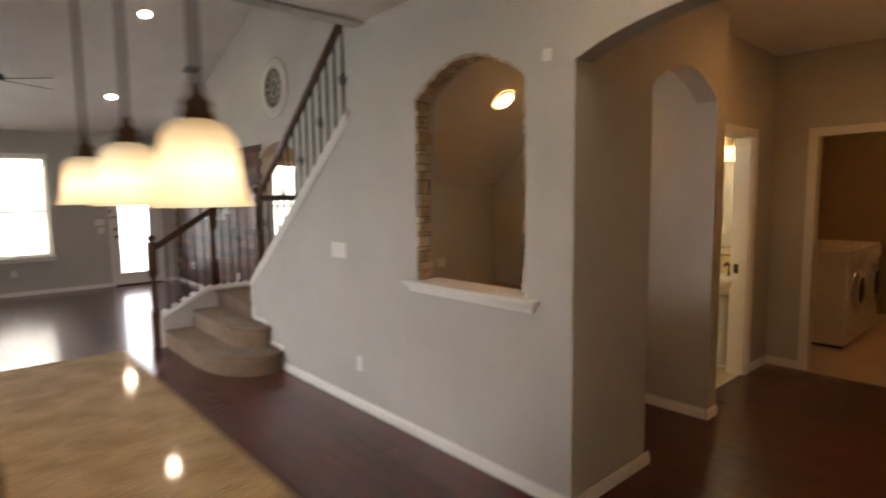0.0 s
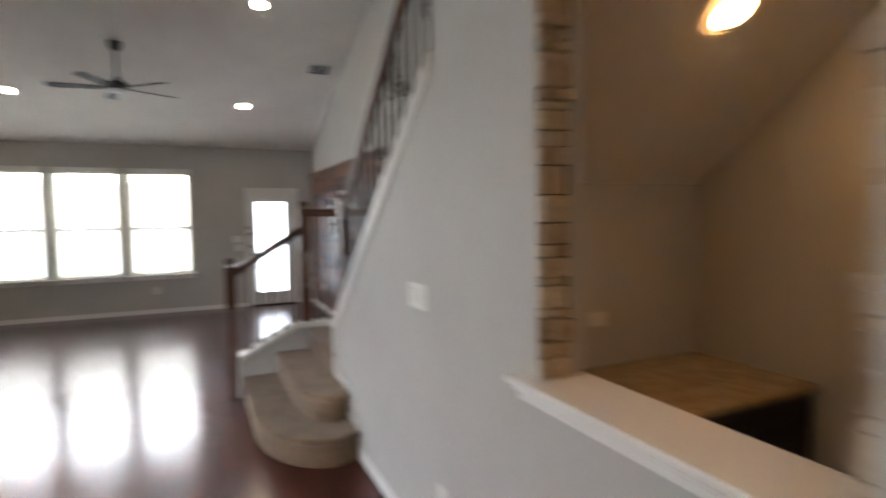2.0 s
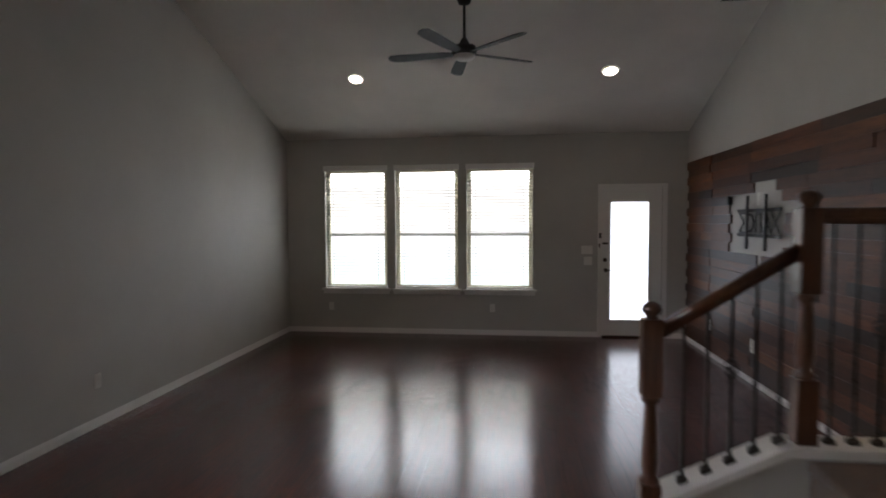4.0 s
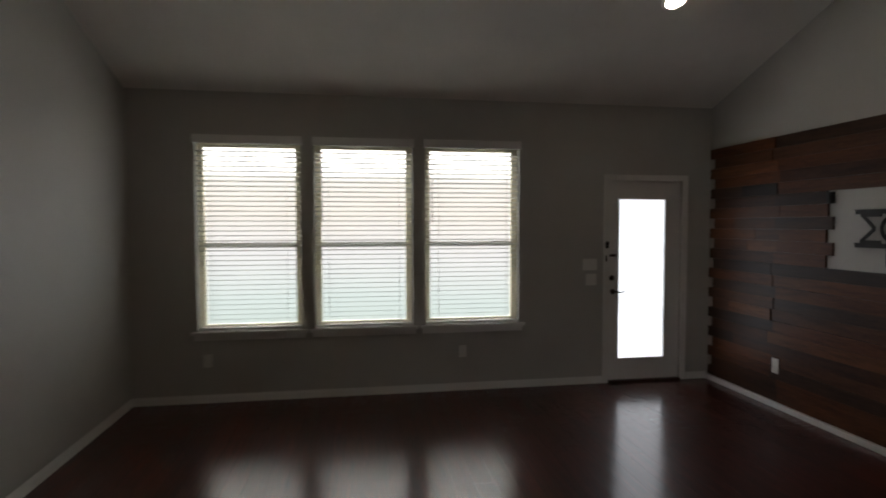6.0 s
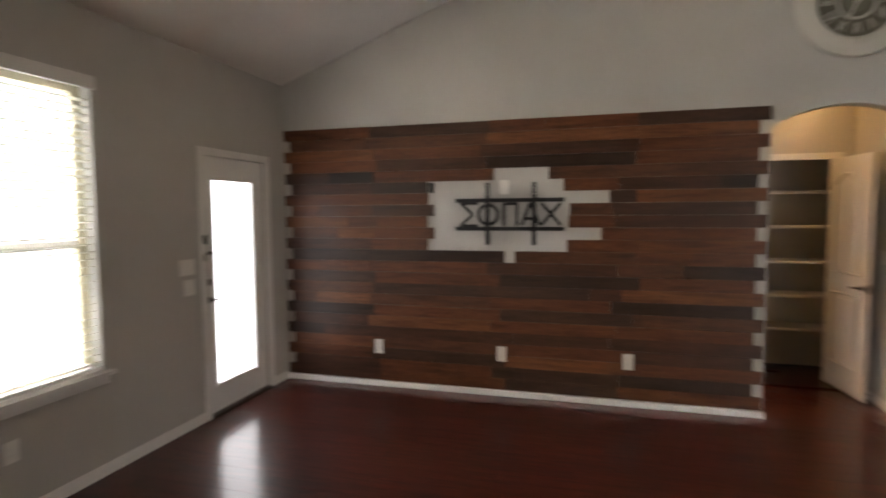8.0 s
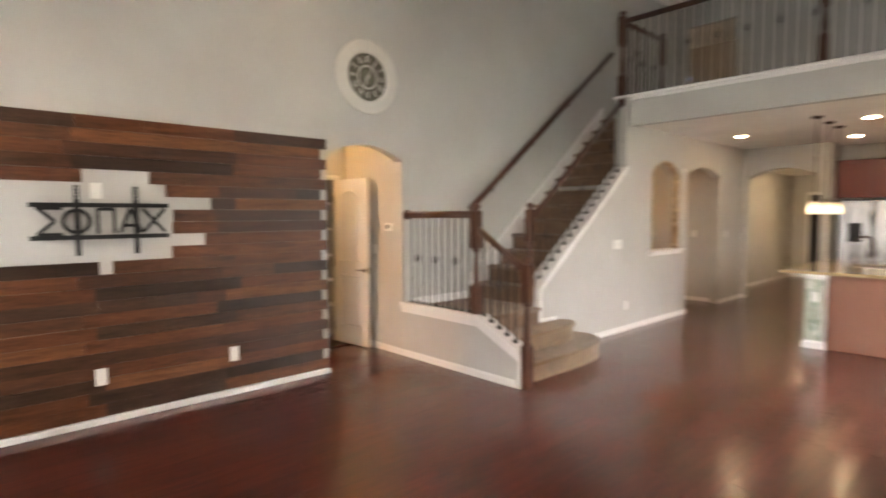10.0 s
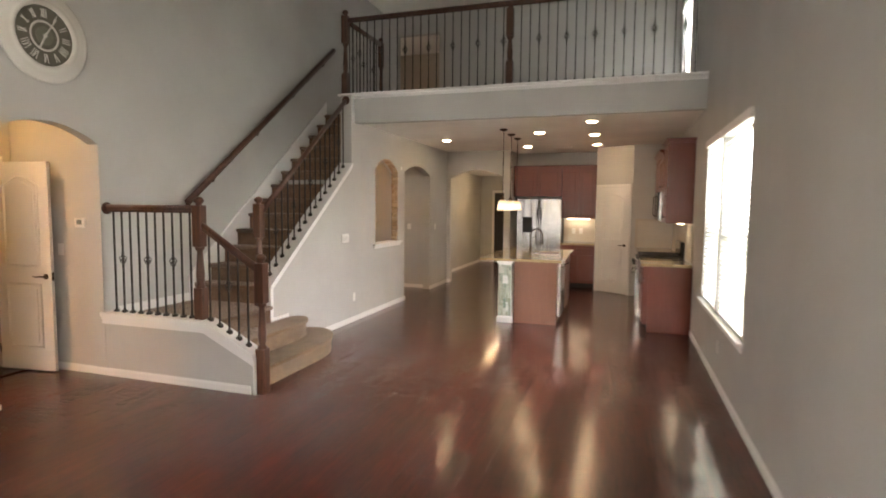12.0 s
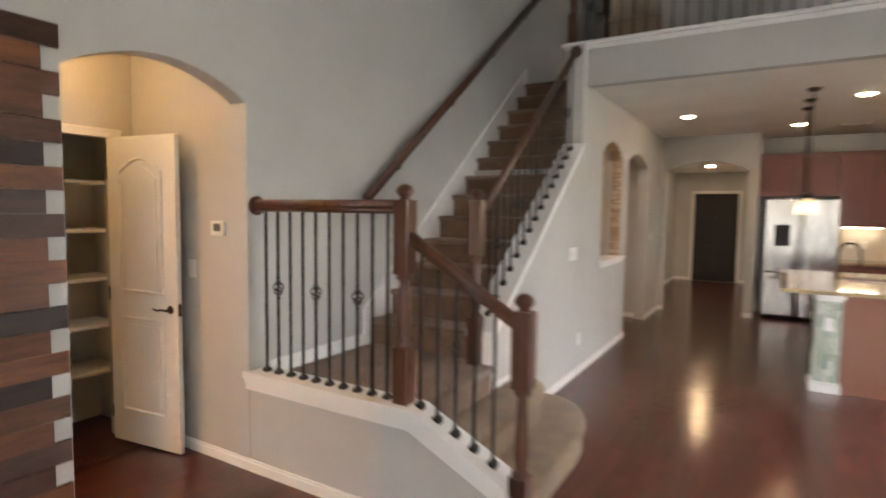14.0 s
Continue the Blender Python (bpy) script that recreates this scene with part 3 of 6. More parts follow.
# ---- windows, blinds, doors ----
def window(name, axis, wall, u0, u1, z0, z1, inward, label):
    """A single-hung window: frame, meeting rail, two panes and a sill. inward: +1 or -1 along the wall's normal."""
    w = thing(name, label, "window", kind="structure")
    out = wall - inward * 0.11
    def bar(bm, a, b, c, d, t0, t1):
        s, e = sorted((t0, t1))
        if axis == "y":
            box(bm, a, s, c, b, e, d)
        else:
            box(bm, s, a, c, e, b, d)
        return bm
    head = 0.07 if axis == "y" else 0.055
    f = bm_new()
    for a, b, c, d in ((u0, u0 + 0.055, z0, z1), (u1 - 0.055, u1, z0, z1), (u0 + 0.055, u1 - 0.055, z0, z0 + 0.05), (u0 + 0.055, u1 - 0.055, z1 - head, z1)):
        bar(f, a, b, c, d, out - 0.03, out + 0.03)
    part("window_frame", f, VINYL, w, "tan vinyl frame")
    mid = (z0 + z1) / 2 - 0.09
    part("meeting_rail", bar(bm_new(), u0 + 0.055, u1 - 0.055, mid - 0.025, mid + 0.025, out - 0.025, out + 0.025), TRIM, w)
    for c, d, o in ((z0 + 0.05, mid - 0.025, 0.012), (mid + 0.025, z1 - head, -0.012)):
        p = part("pane", bar(bm_new(), u0 + 0.055, u1 - 0.055, c, d, out + o * inward - 0.002, out + o * inward + 0.002), GLASS, w)
        p.visible_shadow = False
    s = bar(bm_new(), u0 - 0.05, u1 + 0.05, z0 - 0.022, z0 + 0.003, wall - inward * 0.07, wall + inward * 0.045)
    part("window_sill", s, TRIM, w, "white painted sill")
    part("apron", bar(bm_new(), u0 - 0.03, u1 + 0.03, z0 - 0.075, z0 - 0.023, wall, wall + inward * 0.014), TRIM, w)
    return w


def blind(axis, wall, u0, u1, z0, z1, inward, tilt, label):
    """A faux-wood blind: valance, slats, bottom rail, ladder cords and a wand."""
    b = thing("window_blind", label, "blind", group="blinds of the house")
    at = wall - inward * 0.028
    u0, u1 = u0 + 0.008, u1 - 0.008
    def flip(bm):
        if axis == "x":
            for v in bm.verts:
                v.co = Vector((v.co.y, v.co.x, v.co.z))
            bmesh.ops.reverse_faces(bm, faces=bm.faces)
        return bm
    lo, hi = sorted((at - 0.03, wall + inward * 0.028))
    part("valance", flip(box(bm_new(), u0 - 0.022, lo, z1 - 0.05, u1 + 0.022, hi, z1 + 0.028, 0.006)), TRIM, b, "white valance")
    s = box(bm_new(), u0, -0.024, -0.0014, u1, 0.024, 0.0014)
    bmesh.ops.rotate(s, verts=s.verts, cent=(0, 0, 0), matrix=Matrix.Rotation(radians(tilt * inward), 3, "X"))
    for v in s.verts:
        v.co.y += at
    me = mesh_of("slat", flip(s), SLAT)
    n = int((z1 - z0 - 0.12) / 0.0445)
    for i in range(n):
        piece("slat", me, b, pose(0, 0, z0 + 0.06 + i * 0.0445))
    part("bottom_rail", flip(box(bm_new(), u0, at - 0.025, z0 + 0.012, u1, at + 0.025, z0 + 0.034, 0.004)), TRIM, b)
    for u in (u0 + 0.12, u1 - 0.12):
        part("ladder_cord", flip(box(bm_new(), u - 0.002, at + inward * 0.026 - 0.001, z0 + 0.03, u + 0.002, at + inward * 0.026 + 0.001, z1 - 0.05)), SLAT, b)
    part("tilt_wand", flip(tube(bm_new(), [(u0 + 0.06, at + inward * 0.034, z1 - 0.06), (u0 + 0.06, at + inward * 0.036, z1 - 0.75)], 0.004, 6)), TRIM, b)
    return b


for i, (a, b) in enumerate(WINDOWS):
    window("window_%d" % (i + 1), "y", WY, a, b, WZ0, WZ1, -1, "white vinyl window over the painted sill")
    blind("y", WY, a, b, WZ0, WZ1, -1, 10, "white faux-wood blind with open slats in the window")
for i, (a, b) in enumerate(LWIN):
    window("window_%d" % (i + 4), "x", LW, a, b, WZ0, WZ1, 1, "white vinyl window in the side wall")
    blind("x", LW, a, b, WZ0, WZ1, 1, -20, "white faux-wood blind glowing with daylight")
window("window_8", "x", LW, *DINWIN, WZ0, WZ1, 1, "white vinyl window of the side room")
window("window_6", "y", WY, *BEDWIN, WZ0, WZ1, -1, "white bedroom window")
blind("y", WY, *BEDWIN, WZ0, WZ1, -1, 10, "white faux-wood blind in the bedroom window")
window("window_7", "x", LW, 0.6, 1.9, 3.55, 5.0, 1, "white loft window with bright daylight")
blind("x", LW, 0.6, 1.9, 3.55, 5.0, 1, -66, "white blind in the loft window")


def casing(parent, axis, wall, u0, u1, z1, inward, w=0.058, d=0.016):
    """Flat moulded trim on three sides of a door opening."""
    bits = [(u0 - w, u0, 0.0, z1), (u1, u1 + w, 0.0, z1), (u0 - w, u1 + w, z1, z1 + w)]
    for a, b, c, e in bits:
        bm = bm_new()
        s, t = sorted((wall, wall + inward * d))
        s2, t2 = sorted((wall, wall + inward * (d + 0.006)))
        if axis == "y":
            box(bm, a, s, c, b, t, e)
            if c == 0.0:
                o = a + 0.002 if a < u0 else b - 0.018
                box(bm, o, s2, c, o + 0.016, t2, e - 0.002)
            else:
                box(bm, a + 0.002, s2, e - 0.018, b - 0.002, t2, e - 0.002)
        else:
            box(bm, s, a, c, t, b, e)
            if c == 0.0:
                o = a + 0.002 if a < u0 else b - 0.018
                box(bm, s2, o, c, t2, o + 0.016, e - 0.002)
            else:
                box(bm, s2, a + 0.002, e - 0.018, t2, b - 0.002, e - 0.002)
        part("casing", bm, TRIM, parent)


def lever(parent, x, y, z, direction, side, material=BRONZE):
    """A lever handle on a rose; side: which way the rose faces along y."""
    bm = lathe(bm_new(), [(0.027, 0), (0.027, 0.006), (0.02, 0.010), (0.009, 0.012), (0.009, 0.042)] if side > 0 else [(0.009, -0.042), (0.009, -0.012), (0.02, -0.010), (0.027, -0.006), (0.027, 0)], (x, y, z), 16, "y")
    tube(bm, [(x, y + side * 0.042, z), (x + direction * 0.03, y + side * 0.044, z + 0.004), (x + direction * 0.07, y + side * 0.044, z - 0.004), (x + direction * 0.105, y + side * 0.042, z + 0.004)], 0.007, 8)
    return part("door_handle", bm, material, parent, "dark bronze lever handle")


def panel_leaf(parent, w, h, t, handle_x, direction, sides=(1,)):
    """A two-panel door leaf with an arched upper panel, from x=0 to w, standing at y=0."""
    leaf = part("leaf", box(bm_new(), 0, -t / 2, 0, w, t / 2, h, 0.002), DOORP, parent)
    m = 0.11
    for side in sides:
        for z0, z1, rise in ((0.22, 0.86, 0.0), (1.02, h - 0.22, 0.085)):
            for inset, d0, d1 in ((0.0, 0.0, 0.012), (0.022, 0.0, 0.0035)):
                a, b, c = m + inset, w - m - inset, z0 + inset
                top = [(b - (b - a) * i / 14, z1 - inset + rise * math.sin(math.pi * i / 14)) for i in range(15)] if rise else [(b, z1 - inset), (a, z1 - inset)]
                outer = [(a, c), (b, c)] + top
                bm = bm_new()
                if inset == 0.0:
                    k = 0.020
                    a2, b2, c2 = a + k, b - k, c + k
                    inn_top = [(b2 - (b2 - a2) * i / 14, z1 - k + rise * math.sin(math.pi * i / 14)) for i in range(15)] if rise else [(b2, z1 - k), (a2, z1 - k)]
                    inner = [(a2, c2), (b2, c2)] + inn_top
                    n = len(outer)
                    y0, y1 = side * t / 2, side * (t / 2 + d1)
                    vo = [bm.verts.new((p[0], y0, p[1])) for p in outer]
                    vm = [bm.verts.new(((p[0] + q[0]) / 2, y1, (p[1] + q[1]) / 2)) for p, q in zip(outer, inner)]
                    vi = [bm.verts.new((p[0], y0, p[1])) for p in inner]
                    for i in range(n):
                        j = (i + 1) % n
                        bm.faces.new((vo[i], vo[j], vm[j], vm[i]))
                        bm.faces.new((vm[i], vm[j], vi[j], vi[i]))
                    bmesh.ops.recalc_face_normals(bm, faces=bm.faces)
                    part("panel_moulding", bm, DOORP, leaf)
                else:
                    a, b, c = m + 0.055, w - m - 0.055, z0 + 0.055
                    top = [(b - (b - a) * i / 14, z1 - 0.055 + rise * math.sin(math.pi * i / 14)) for i in range(15)] if rise else [(b, z1 - 0.055), (a, z1 - 0.055)]
                    y0, y1 = sorted((side * (t / 2 - 0.001), side * (t / 2 + 0.007)))
                    part("raised_panel", prism(bm, [(a, c), (b, c)] + top, "y", y0, y1), DOORP, leaf)
        lever(leaf, handle_x, side * t / 2, 0.93, direction, side)
    return leaf


# back door with a glazed leaf
door = thing("door_1", "white back door with a tall glazed panel beside the windows", "door", (0, WY, 0), kind="structure")
casing(door, "y", 0.0, 2.62, 3.41, 2.035, -1)
bm = bm_new()
for a, b, c, d in ((2.625, 2.735, 0.01, 2.03), (3.235, 3.405, 0.01, 2.03), (2.735, 3.235, 0.01, 0.24), (2.735, 3.235, 1.85, 2.035)):
    box(bm, a, 0.02, c, b, 0.065, d)
for a, b, c, d in ((2.62, 2.66, 0.0, 2.04), (3.37, 3.41, 0.0, 2.04), (2.66, 3.37, 2.0, 2.04)):
    box(bm, a, 0.066, c, b, 0.12, d)
leaf = part("leaf", bm, DOORP, door)
bm = bm_new()
for a, b, c, d in ((2.71, 2.737, 0.215, 1.875), (3.233, 3.26, 0.215, 1.875), (2.737, 3.233, 0.215, 0.242), (2.737, 3.233, 1.848, 1.875)):
    box(bm, a, 0.008, c, b, 0.021, d, 0.003)
part("glazing_frame", bm, TRIM, leaf)
# the pane glows by itself in place of daylight coming through
part("pane", box(bm_new(), 2.735, 0.04, 0.24, 3.235, 0.048, 1.85), FROST, leaf, "glass glowing as if daylit, with a closed white inner blind")
me = mesh_of("slat", box(bm_new(), 2.74, 0.034, -0.0005, 3.23, 0.039, 0.0005), SLAT)
for i in range(64):
    piece("slat", me, leaf, pose(0, 0, 0.26 + i * 0.0248))
lever(leaf, 2.675, 0.02, 0.92, 1, -1)
part("deadbolt", lathe(bm_new(), [(0.012, -0.022), (0.026, -0.012), (0.028, 0.0)], (2.665, 0.02, 1.06), 16, "y"), BRONZE, leaf)
part("slide_bolt", box(bm_new(), 2.60, -0.012, 1.275, 2.70, 0.02, 1.30, 0.004), BRONZE, leaf)
part("alarm_sensor", box(bm_new(), 2.575, -0.035, 1.36, 2.605, -0.016, 1.43, 0.004), BLACK, door)
part("chain_plate", box(bm_new(), 2.575, -0.028, 1.23, 2.59, -0.016, 1.29, 0.003), BRONZE, door)
part("threshold", box(bm_new(), 2.62, -0.03, 0, 3.41, 0.1, 0.02, 0.004), BRONZE, door)

# closet door in the bedroom hall, open against the hall's south wall
door = thing("door_2", "white two-panel door standing open beside the closet", "door", (4.875, 7.235, 0.012), kind="structure", turn=187)
panel_leaf(door, 0.625, 2.03, 0.035, 0.565, -1, (1, -1))
for z in (0.2, 1.0, 1.8):
    part("hinge", tube(bm_new(), [(-0.004, -0.02, z - 0.045), (-0.004, -0.02, z + 0.045)], 0.007, 8), BRONZE, door)
part("latch_plate", box(bm_new(), 0.6245, -0.012, 0.89, 0.6265, 0.012, 0.97), BRONZE, door)
frame_c = thing("door_frame_2", "white trim round the closet doorway", "trim", (HB, 0, 0), kind="structure")
casing(frame_c, "x", 0.0, 7.205, 7.9, 2.045, -1)
# closet shelves
for z in (0.42, 0.745, 1.075, 1.41, 1.745):
    sh = tagged(part("closet_shelf", box(bm_new(), HB + 0.16, KF + 0.01, z, 5.41, 8.14, z + 0.022, 0.003), TRIM), "white painted shelf in the pale closet", "shelf", "closet shelves")
# pantry door on the angled wall
turn = math.degrees(ang)
door = thing("door_3", "cream two-panel pantry door on the angled wall", "door", (PAN_B.x, PAN_B.y, 0.01), kind="structure", turn=turn + 180)
length = (PAN_B - PAN_A).length
off = Matrix.Translation(((length - 0.66) / 2 + 0.0, 0, 0))
holder = panel_leaf(door, 0.66, 2.03, 0.03, 0.06, 1, (1, -1))
holder.matrix_local = off @ Matrix.Translation((0, 0.004, 0))
fr = thing("door_frame_3", "cream trim round the pantry door", "trim", (PAN_B.x, PAN_B.y, 0), kind="structure", turn=turn + 180)
casing(fr, "y", 0.0, (length - 0.66) / 2 - 0.003, (length + 0.66) / 2 + 0.003, 2.045, 1, 0.055, 0.026)
casing(fr, "y", 0.0, (length - 0.66) / 2 - 0.003, (length + 0.66) / 2 + 0.003, 2.045, -1, 0.055, 0.026)
# front door at the end of the entry corridor
door = thing("door_4", "dark brown front door in a white frame", "door", (1.75, SOUTH + 0.03, 0.0), kind="structure")
part("leaf", box(bm_new(), 0, -0.02, 0.01, 0.92, 0.02, 2.06, 0.003), DARKDOOR, door)
for z0, z1 in ((0.2, 0.85), (1.0, 1.85)):
    for x in (0.12, 0.50):
        part("raised_panel", box(bm_new(), x, 0.018, z0, x + 0.3, 0.03, z1, 0.008), DARKDOOR, door)
part("peephole", lathe(bm_new(), [(0.01, 0.0), (0.01, 0.006)], (0.46, 0.02, 1.53), 10, "y"), CHROME, door)
casing(door, "y", -0.028, 0.0, 0.92, 2.065, 1, 0.07, 0.035)
# bath and laundry door frames
fr = thing("door_frame_4", "cream trim round the bathroom doorway", "trim", (0, HB2, 0), kind="structure")
casing(fr, "y", 0.0, BL, BR, 2.07, -1, 0.07)
part("jamb", box(bm_new(), BR - 0.018, 0.0, 0, BR - 0.001, 0.14, 2.07), TRIM, fr)
part("strike_plate", box(bm_new(), BR - 0.021, 0.07, 0.9, BR - 0.017, 0.11, 0.98), BRONZE, fr)
fr = thing("door_frame_5", "cream trim round the laundry doorway", "trim", (6.08, 0, 0), kind="structure")
casing(fr, "x", 0.0, 1.04, 1.96, 2.085, -1, 0.07)

# ---- baseboards ----
baseboard(LW, WY, 2.56, WY, 0, -1)
baseboard(3.47, WY, CW - 0.02, WY, 0, -1)
baseboard(LW, 3.32, LW, WY - 0.013, 1, 0)
baseboard(SW, 2.09, SW, 5.33, -1, 0)
baseboard(SW - 0.013, 2.088, 3.44, 2.088, 0, -1, d=0.016)
baseboard(SW, -0.35, SW, 0.76, -1, 0)
baseboard(NR, HN + 0.01, NR, 4.14, -1, 0)
baseboard(NR - 0.013, HN, 4.47, HN, 0, -1)
baseboard(4.47, HB2, BL - 0.07, HB2, 0, -1)
baseboard(BR + 0.07, HB2, 6.08, HB2, 0, -1)
baseboard(6.08, 2.03, 6.08, HB2 - 0.013, -1, 0)
baseboard(SW + 0.14, 0.63, 6.08, 0.63, 0, 1)
baseboard(2.08, KF, 4.6, KF, 0, 1)
baseboard(HB, KF + 0.013, HB, 7.145, -1, 0)
baseboard(2.58, -0.35, SW - 0.013, -0.35, 0, 1)
baseboard(1.27, -0.35, 1.41, -0.35, 0, 1)
baseboard(3.1, SOUTH, 3.1, -0.46, -1, 0)
baseboard(1.40, SOUTH, 1.40, -2.5, 1, 0)
baseboard(1.40, -1.35, 1.40, -0.49, 1, 0)
baseboard(1.40, SOUTH, 1.68, SOUTH, 0, 1)
baseboard(2.74, SOUTH, 3.1, SOUTH, 0, 1)
baseboard(6.20, 2.7, 9.0, 2.7, 0, -1)
baseboard(9.0, 0.6, 9.0, 2.58, -1, 0)
# panelling's own white base rail
structure("baseboard", box(bm_new(), CW - 0.034, 8.03, 0.0, CW, WY - 0.013, 0.048, 0.005), TRIM, "white painted rail below the planks", "baseboard")
# niche sill with a moulded apron
bm = box(bm_new(), SW - 0.055, 2.29, 1.040, SWI + 0.02, 3.39, 1.066, 0.008)
box(bm, SW - 0.035, 2.305, 1.018, SW, 3.375, 1.040, 0.008)
box(bm, SW - 0.02, 2.32, 0.990, SW, 3.36, 1.018, 0.006)
structure("niche_sill", bm, TRIM, "white moulded sill of the niche", "sill")

# ---- the stair ----
RISE, RUN, LAND = 0.1975, 0.245, 0.555
stair = thing("staircase", "beige carpeted staircase rising along the pale wall", "stair", (3.3, 5.9, 0), kind="structure")


def world_part(name, bm, material, parent, label=""):
    """A part whose mesh is given in world coordinates."""
    ob = part(name, bm, material, parent, label)
    ob.matrix_local = parent.matrix_world.inverted()
    return ob


def nosed(poly, z0, z1, lip=0.022):
    """A carpeted step: body below, rounded tread edge on top."""
    bm = prism(bm_new(), poly, "z", z0, z1 - 0.045)
    def grown(d):
        out = []
        n = len(poly)
        for i in range(n):
            p, q, r = Vector(poly[i - 1]), Vector(poly[i]), Vector(poly[(i + 1) % n])
            a, b = (q - p).normalized(), (r - q).normalized()
            nn = Vector((a.y + b.y, -a.x - b.x))
            nn = nn.normalized() if nn.length > 1e-6 else Vector((0, 0))
            out.append(q + nn * d)
        return out
    rings = []
    for d, z in ((0.0, z1 - 0.045), (lip * 0.8, z1 - 0.042), (lip, z1 - 0.028), (lip, z1 - 0.016), (lip * 0.7, z1 - 0.004), (lip * 0.2, z1), (-0.02, z1)):
        rings.append([bm.verts.new((p.x, p.y, z)) for p in grown(d)])
    fs = []
    n = len(poly)
    for lo, hi in zip(rings, rings[1:]):
        for i in range(n):
            f = bm.faces.new((lo[i], lo[(i + 1) % n], hi[(i + 1) % n], hi[i]))
            f.smooth = True
            fs.append(f)
    fs.append(bm.faces.new(rings[-1]))
    bmesh.ops.recalc_face_normals(bm, faces=fs)
    return bm


def swept(x_front, x_in, y_end, depth):
    """Outline of a low step that rounds back to the stair wall, counterclockwise."""
    pts = [(x_front, KB - 0.002), (x_front, y_end + depth)]
    for i in range(1, 9):
        a = math.pi / 2 * i / 8
        pts.append((x_front + (x_in - x_front) * (1 - math.cos(a)), y_end + depth * (1 - math.sin(a))))
    pts.append((SW - 0.012, y_end + 0.06))
    pts.append((SW - 0.012, KB - 0.002))
    return pts


world_part("step", nosed(swept(2.075, 2.50, 5.25, 0.70), 0.0, 0.185), CARPET, stair)
world_part("step", nosed(swept(2.36, 2.56, 5.51, 0.42), 0.185, 0.37), CARPET, stair)
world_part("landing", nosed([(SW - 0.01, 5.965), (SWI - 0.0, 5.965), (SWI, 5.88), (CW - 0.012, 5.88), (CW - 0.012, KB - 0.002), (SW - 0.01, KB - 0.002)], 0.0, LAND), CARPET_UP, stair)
for k in range(1, 14):
    y1 = 5.90 - RUN * (k - 1)
    z1 = LAND + RISE * k
    y0 = y1 - RUN - 0.03
    x0 = SWI + 0.012
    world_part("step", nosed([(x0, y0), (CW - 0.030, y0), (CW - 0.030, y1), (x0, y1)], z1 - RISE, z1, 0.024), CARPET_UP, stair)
# white skirtboards
bm = prism(bm_new(), [(6.0, LAND), (6.91, LAND), (6.91, LAND + 0.09), (6.0, LAND + 0.09)], "x", CW - 0.018, CW)
SK = RISE / RUN
prism(bm, [(6.0, LAND - 0.10), (6.0, LAND + 0.28), (2.9, LAND + 0.28 + 3.1 * SK), (2.9, LAND - 0.10 + 3.1 * SK)], "x", CW - 0.022, CW)
world_part("skirtboard", bm, TRIM, stair, "white skirtboard along the wall")
bm = bm_new()
for a, b, z in ((5.34, 5.66, 0.20), (5.66, 5.95, 0.385)):
    box(bm, SW - 0.014, a, z, SW - 0.001, b, z + 0.03)
    box(bm, SW - 0.014, a - 0.03, z - 0.2, SW - 0.001, a, z + 0.03)
box(bm, SW - 0.014, 5.92, 0.415, SW - 0.001, 5.95, 0.76)
world_part("skirtboard", bm, TRIM, stair)
# knee wall and its cap
structure("knee_wall", prism(bm_new(), [(2.05, 0), (CW, 0), (CW, 0.565), (2.565, 0.565), (2.05, 0.315)], "y", KB, KF), WALL, "low grey wall beside the lower steps", "wall")
bm = prism(bm_new(), [(2.04, 0.318), (2.561, 0.573), (CW + 0.03, 0.573), (CW + 0.03, 0.614), (2.553, 0.614), (2.04, 0.359)], "y", KB - 0.022, KF + 0.030)
for drop, out in ((0.024, 0.021), (0.068, 0.013)):
    prism(bm, [(2.04, 0.318 - drop), (2.561 + drop * 0.2, 0.573 - drop), (2.561, 0.573), (2.04, 0.318)], "y", KF + 0.001, KF + out)
    prism(bm, [(2.561 + drop * 0.2, 0.573 - drop), (CW + 0.022, 0.573 - drop), (CW + 0.022, 0.573), (2.561, 0.573)], "y", KF + 0.001, KF + out)
box(bm, 2.033, KB - 0.006, 0, 2.05, KF + 0.010, 0.32)
structure("knee_wall_cap", bm, TRIM, "white moulded cap on the low wall", "trim")
# cap on the stair wall
bm = prism(bm_new(), [(5.965, cap_z(5.965)), (5.965, cap_z(5.965) + 0.045), (LY + 0.1, cap_z(LY + 0.1) + 0.045), (LY + 0.1, cap_z(LY + 0.1))], "x", SW - 0.022, SWI + 0.022)
prism(bm, [(5.957, cap_z(5.957) - 0.035), (5.957, cap_z(5.957)), (LY + 0.12, cap_z(LY + 0.12)), (LY + 0.12, cap_z(LY + 0.12) - 0.035)], "x", SW - 0.013, SW - 0.001)
box(bm, SW - 0.014, 5.951, 0.40, SWI + 0.01, 5.97, cap_z(5.95) + 0.02)
structure("stair_wall_cap", bm, TRIM, "white sloping cap on the stair wall", "trim")
# loft ledge
bm = box(bm_new(), LW, LY - 0.16, LOFT + 0.06, SW + 0.25, LY + 0.045, LOFT + 0.095, 0.008)
box(bm, LW, LY, LOFT + 0.015, SW + 0.19, LY + 0.022, LOFT + 0.06, 0.006)
box(bm, SW + 0.17, LY - 0.12, LOFT + 0.015, SW + 0.19, LY, LOFT + 0.06, 0.004)
structure("loft_ledge", bm, TRIM, "white ledge under the loft railing", "trim")


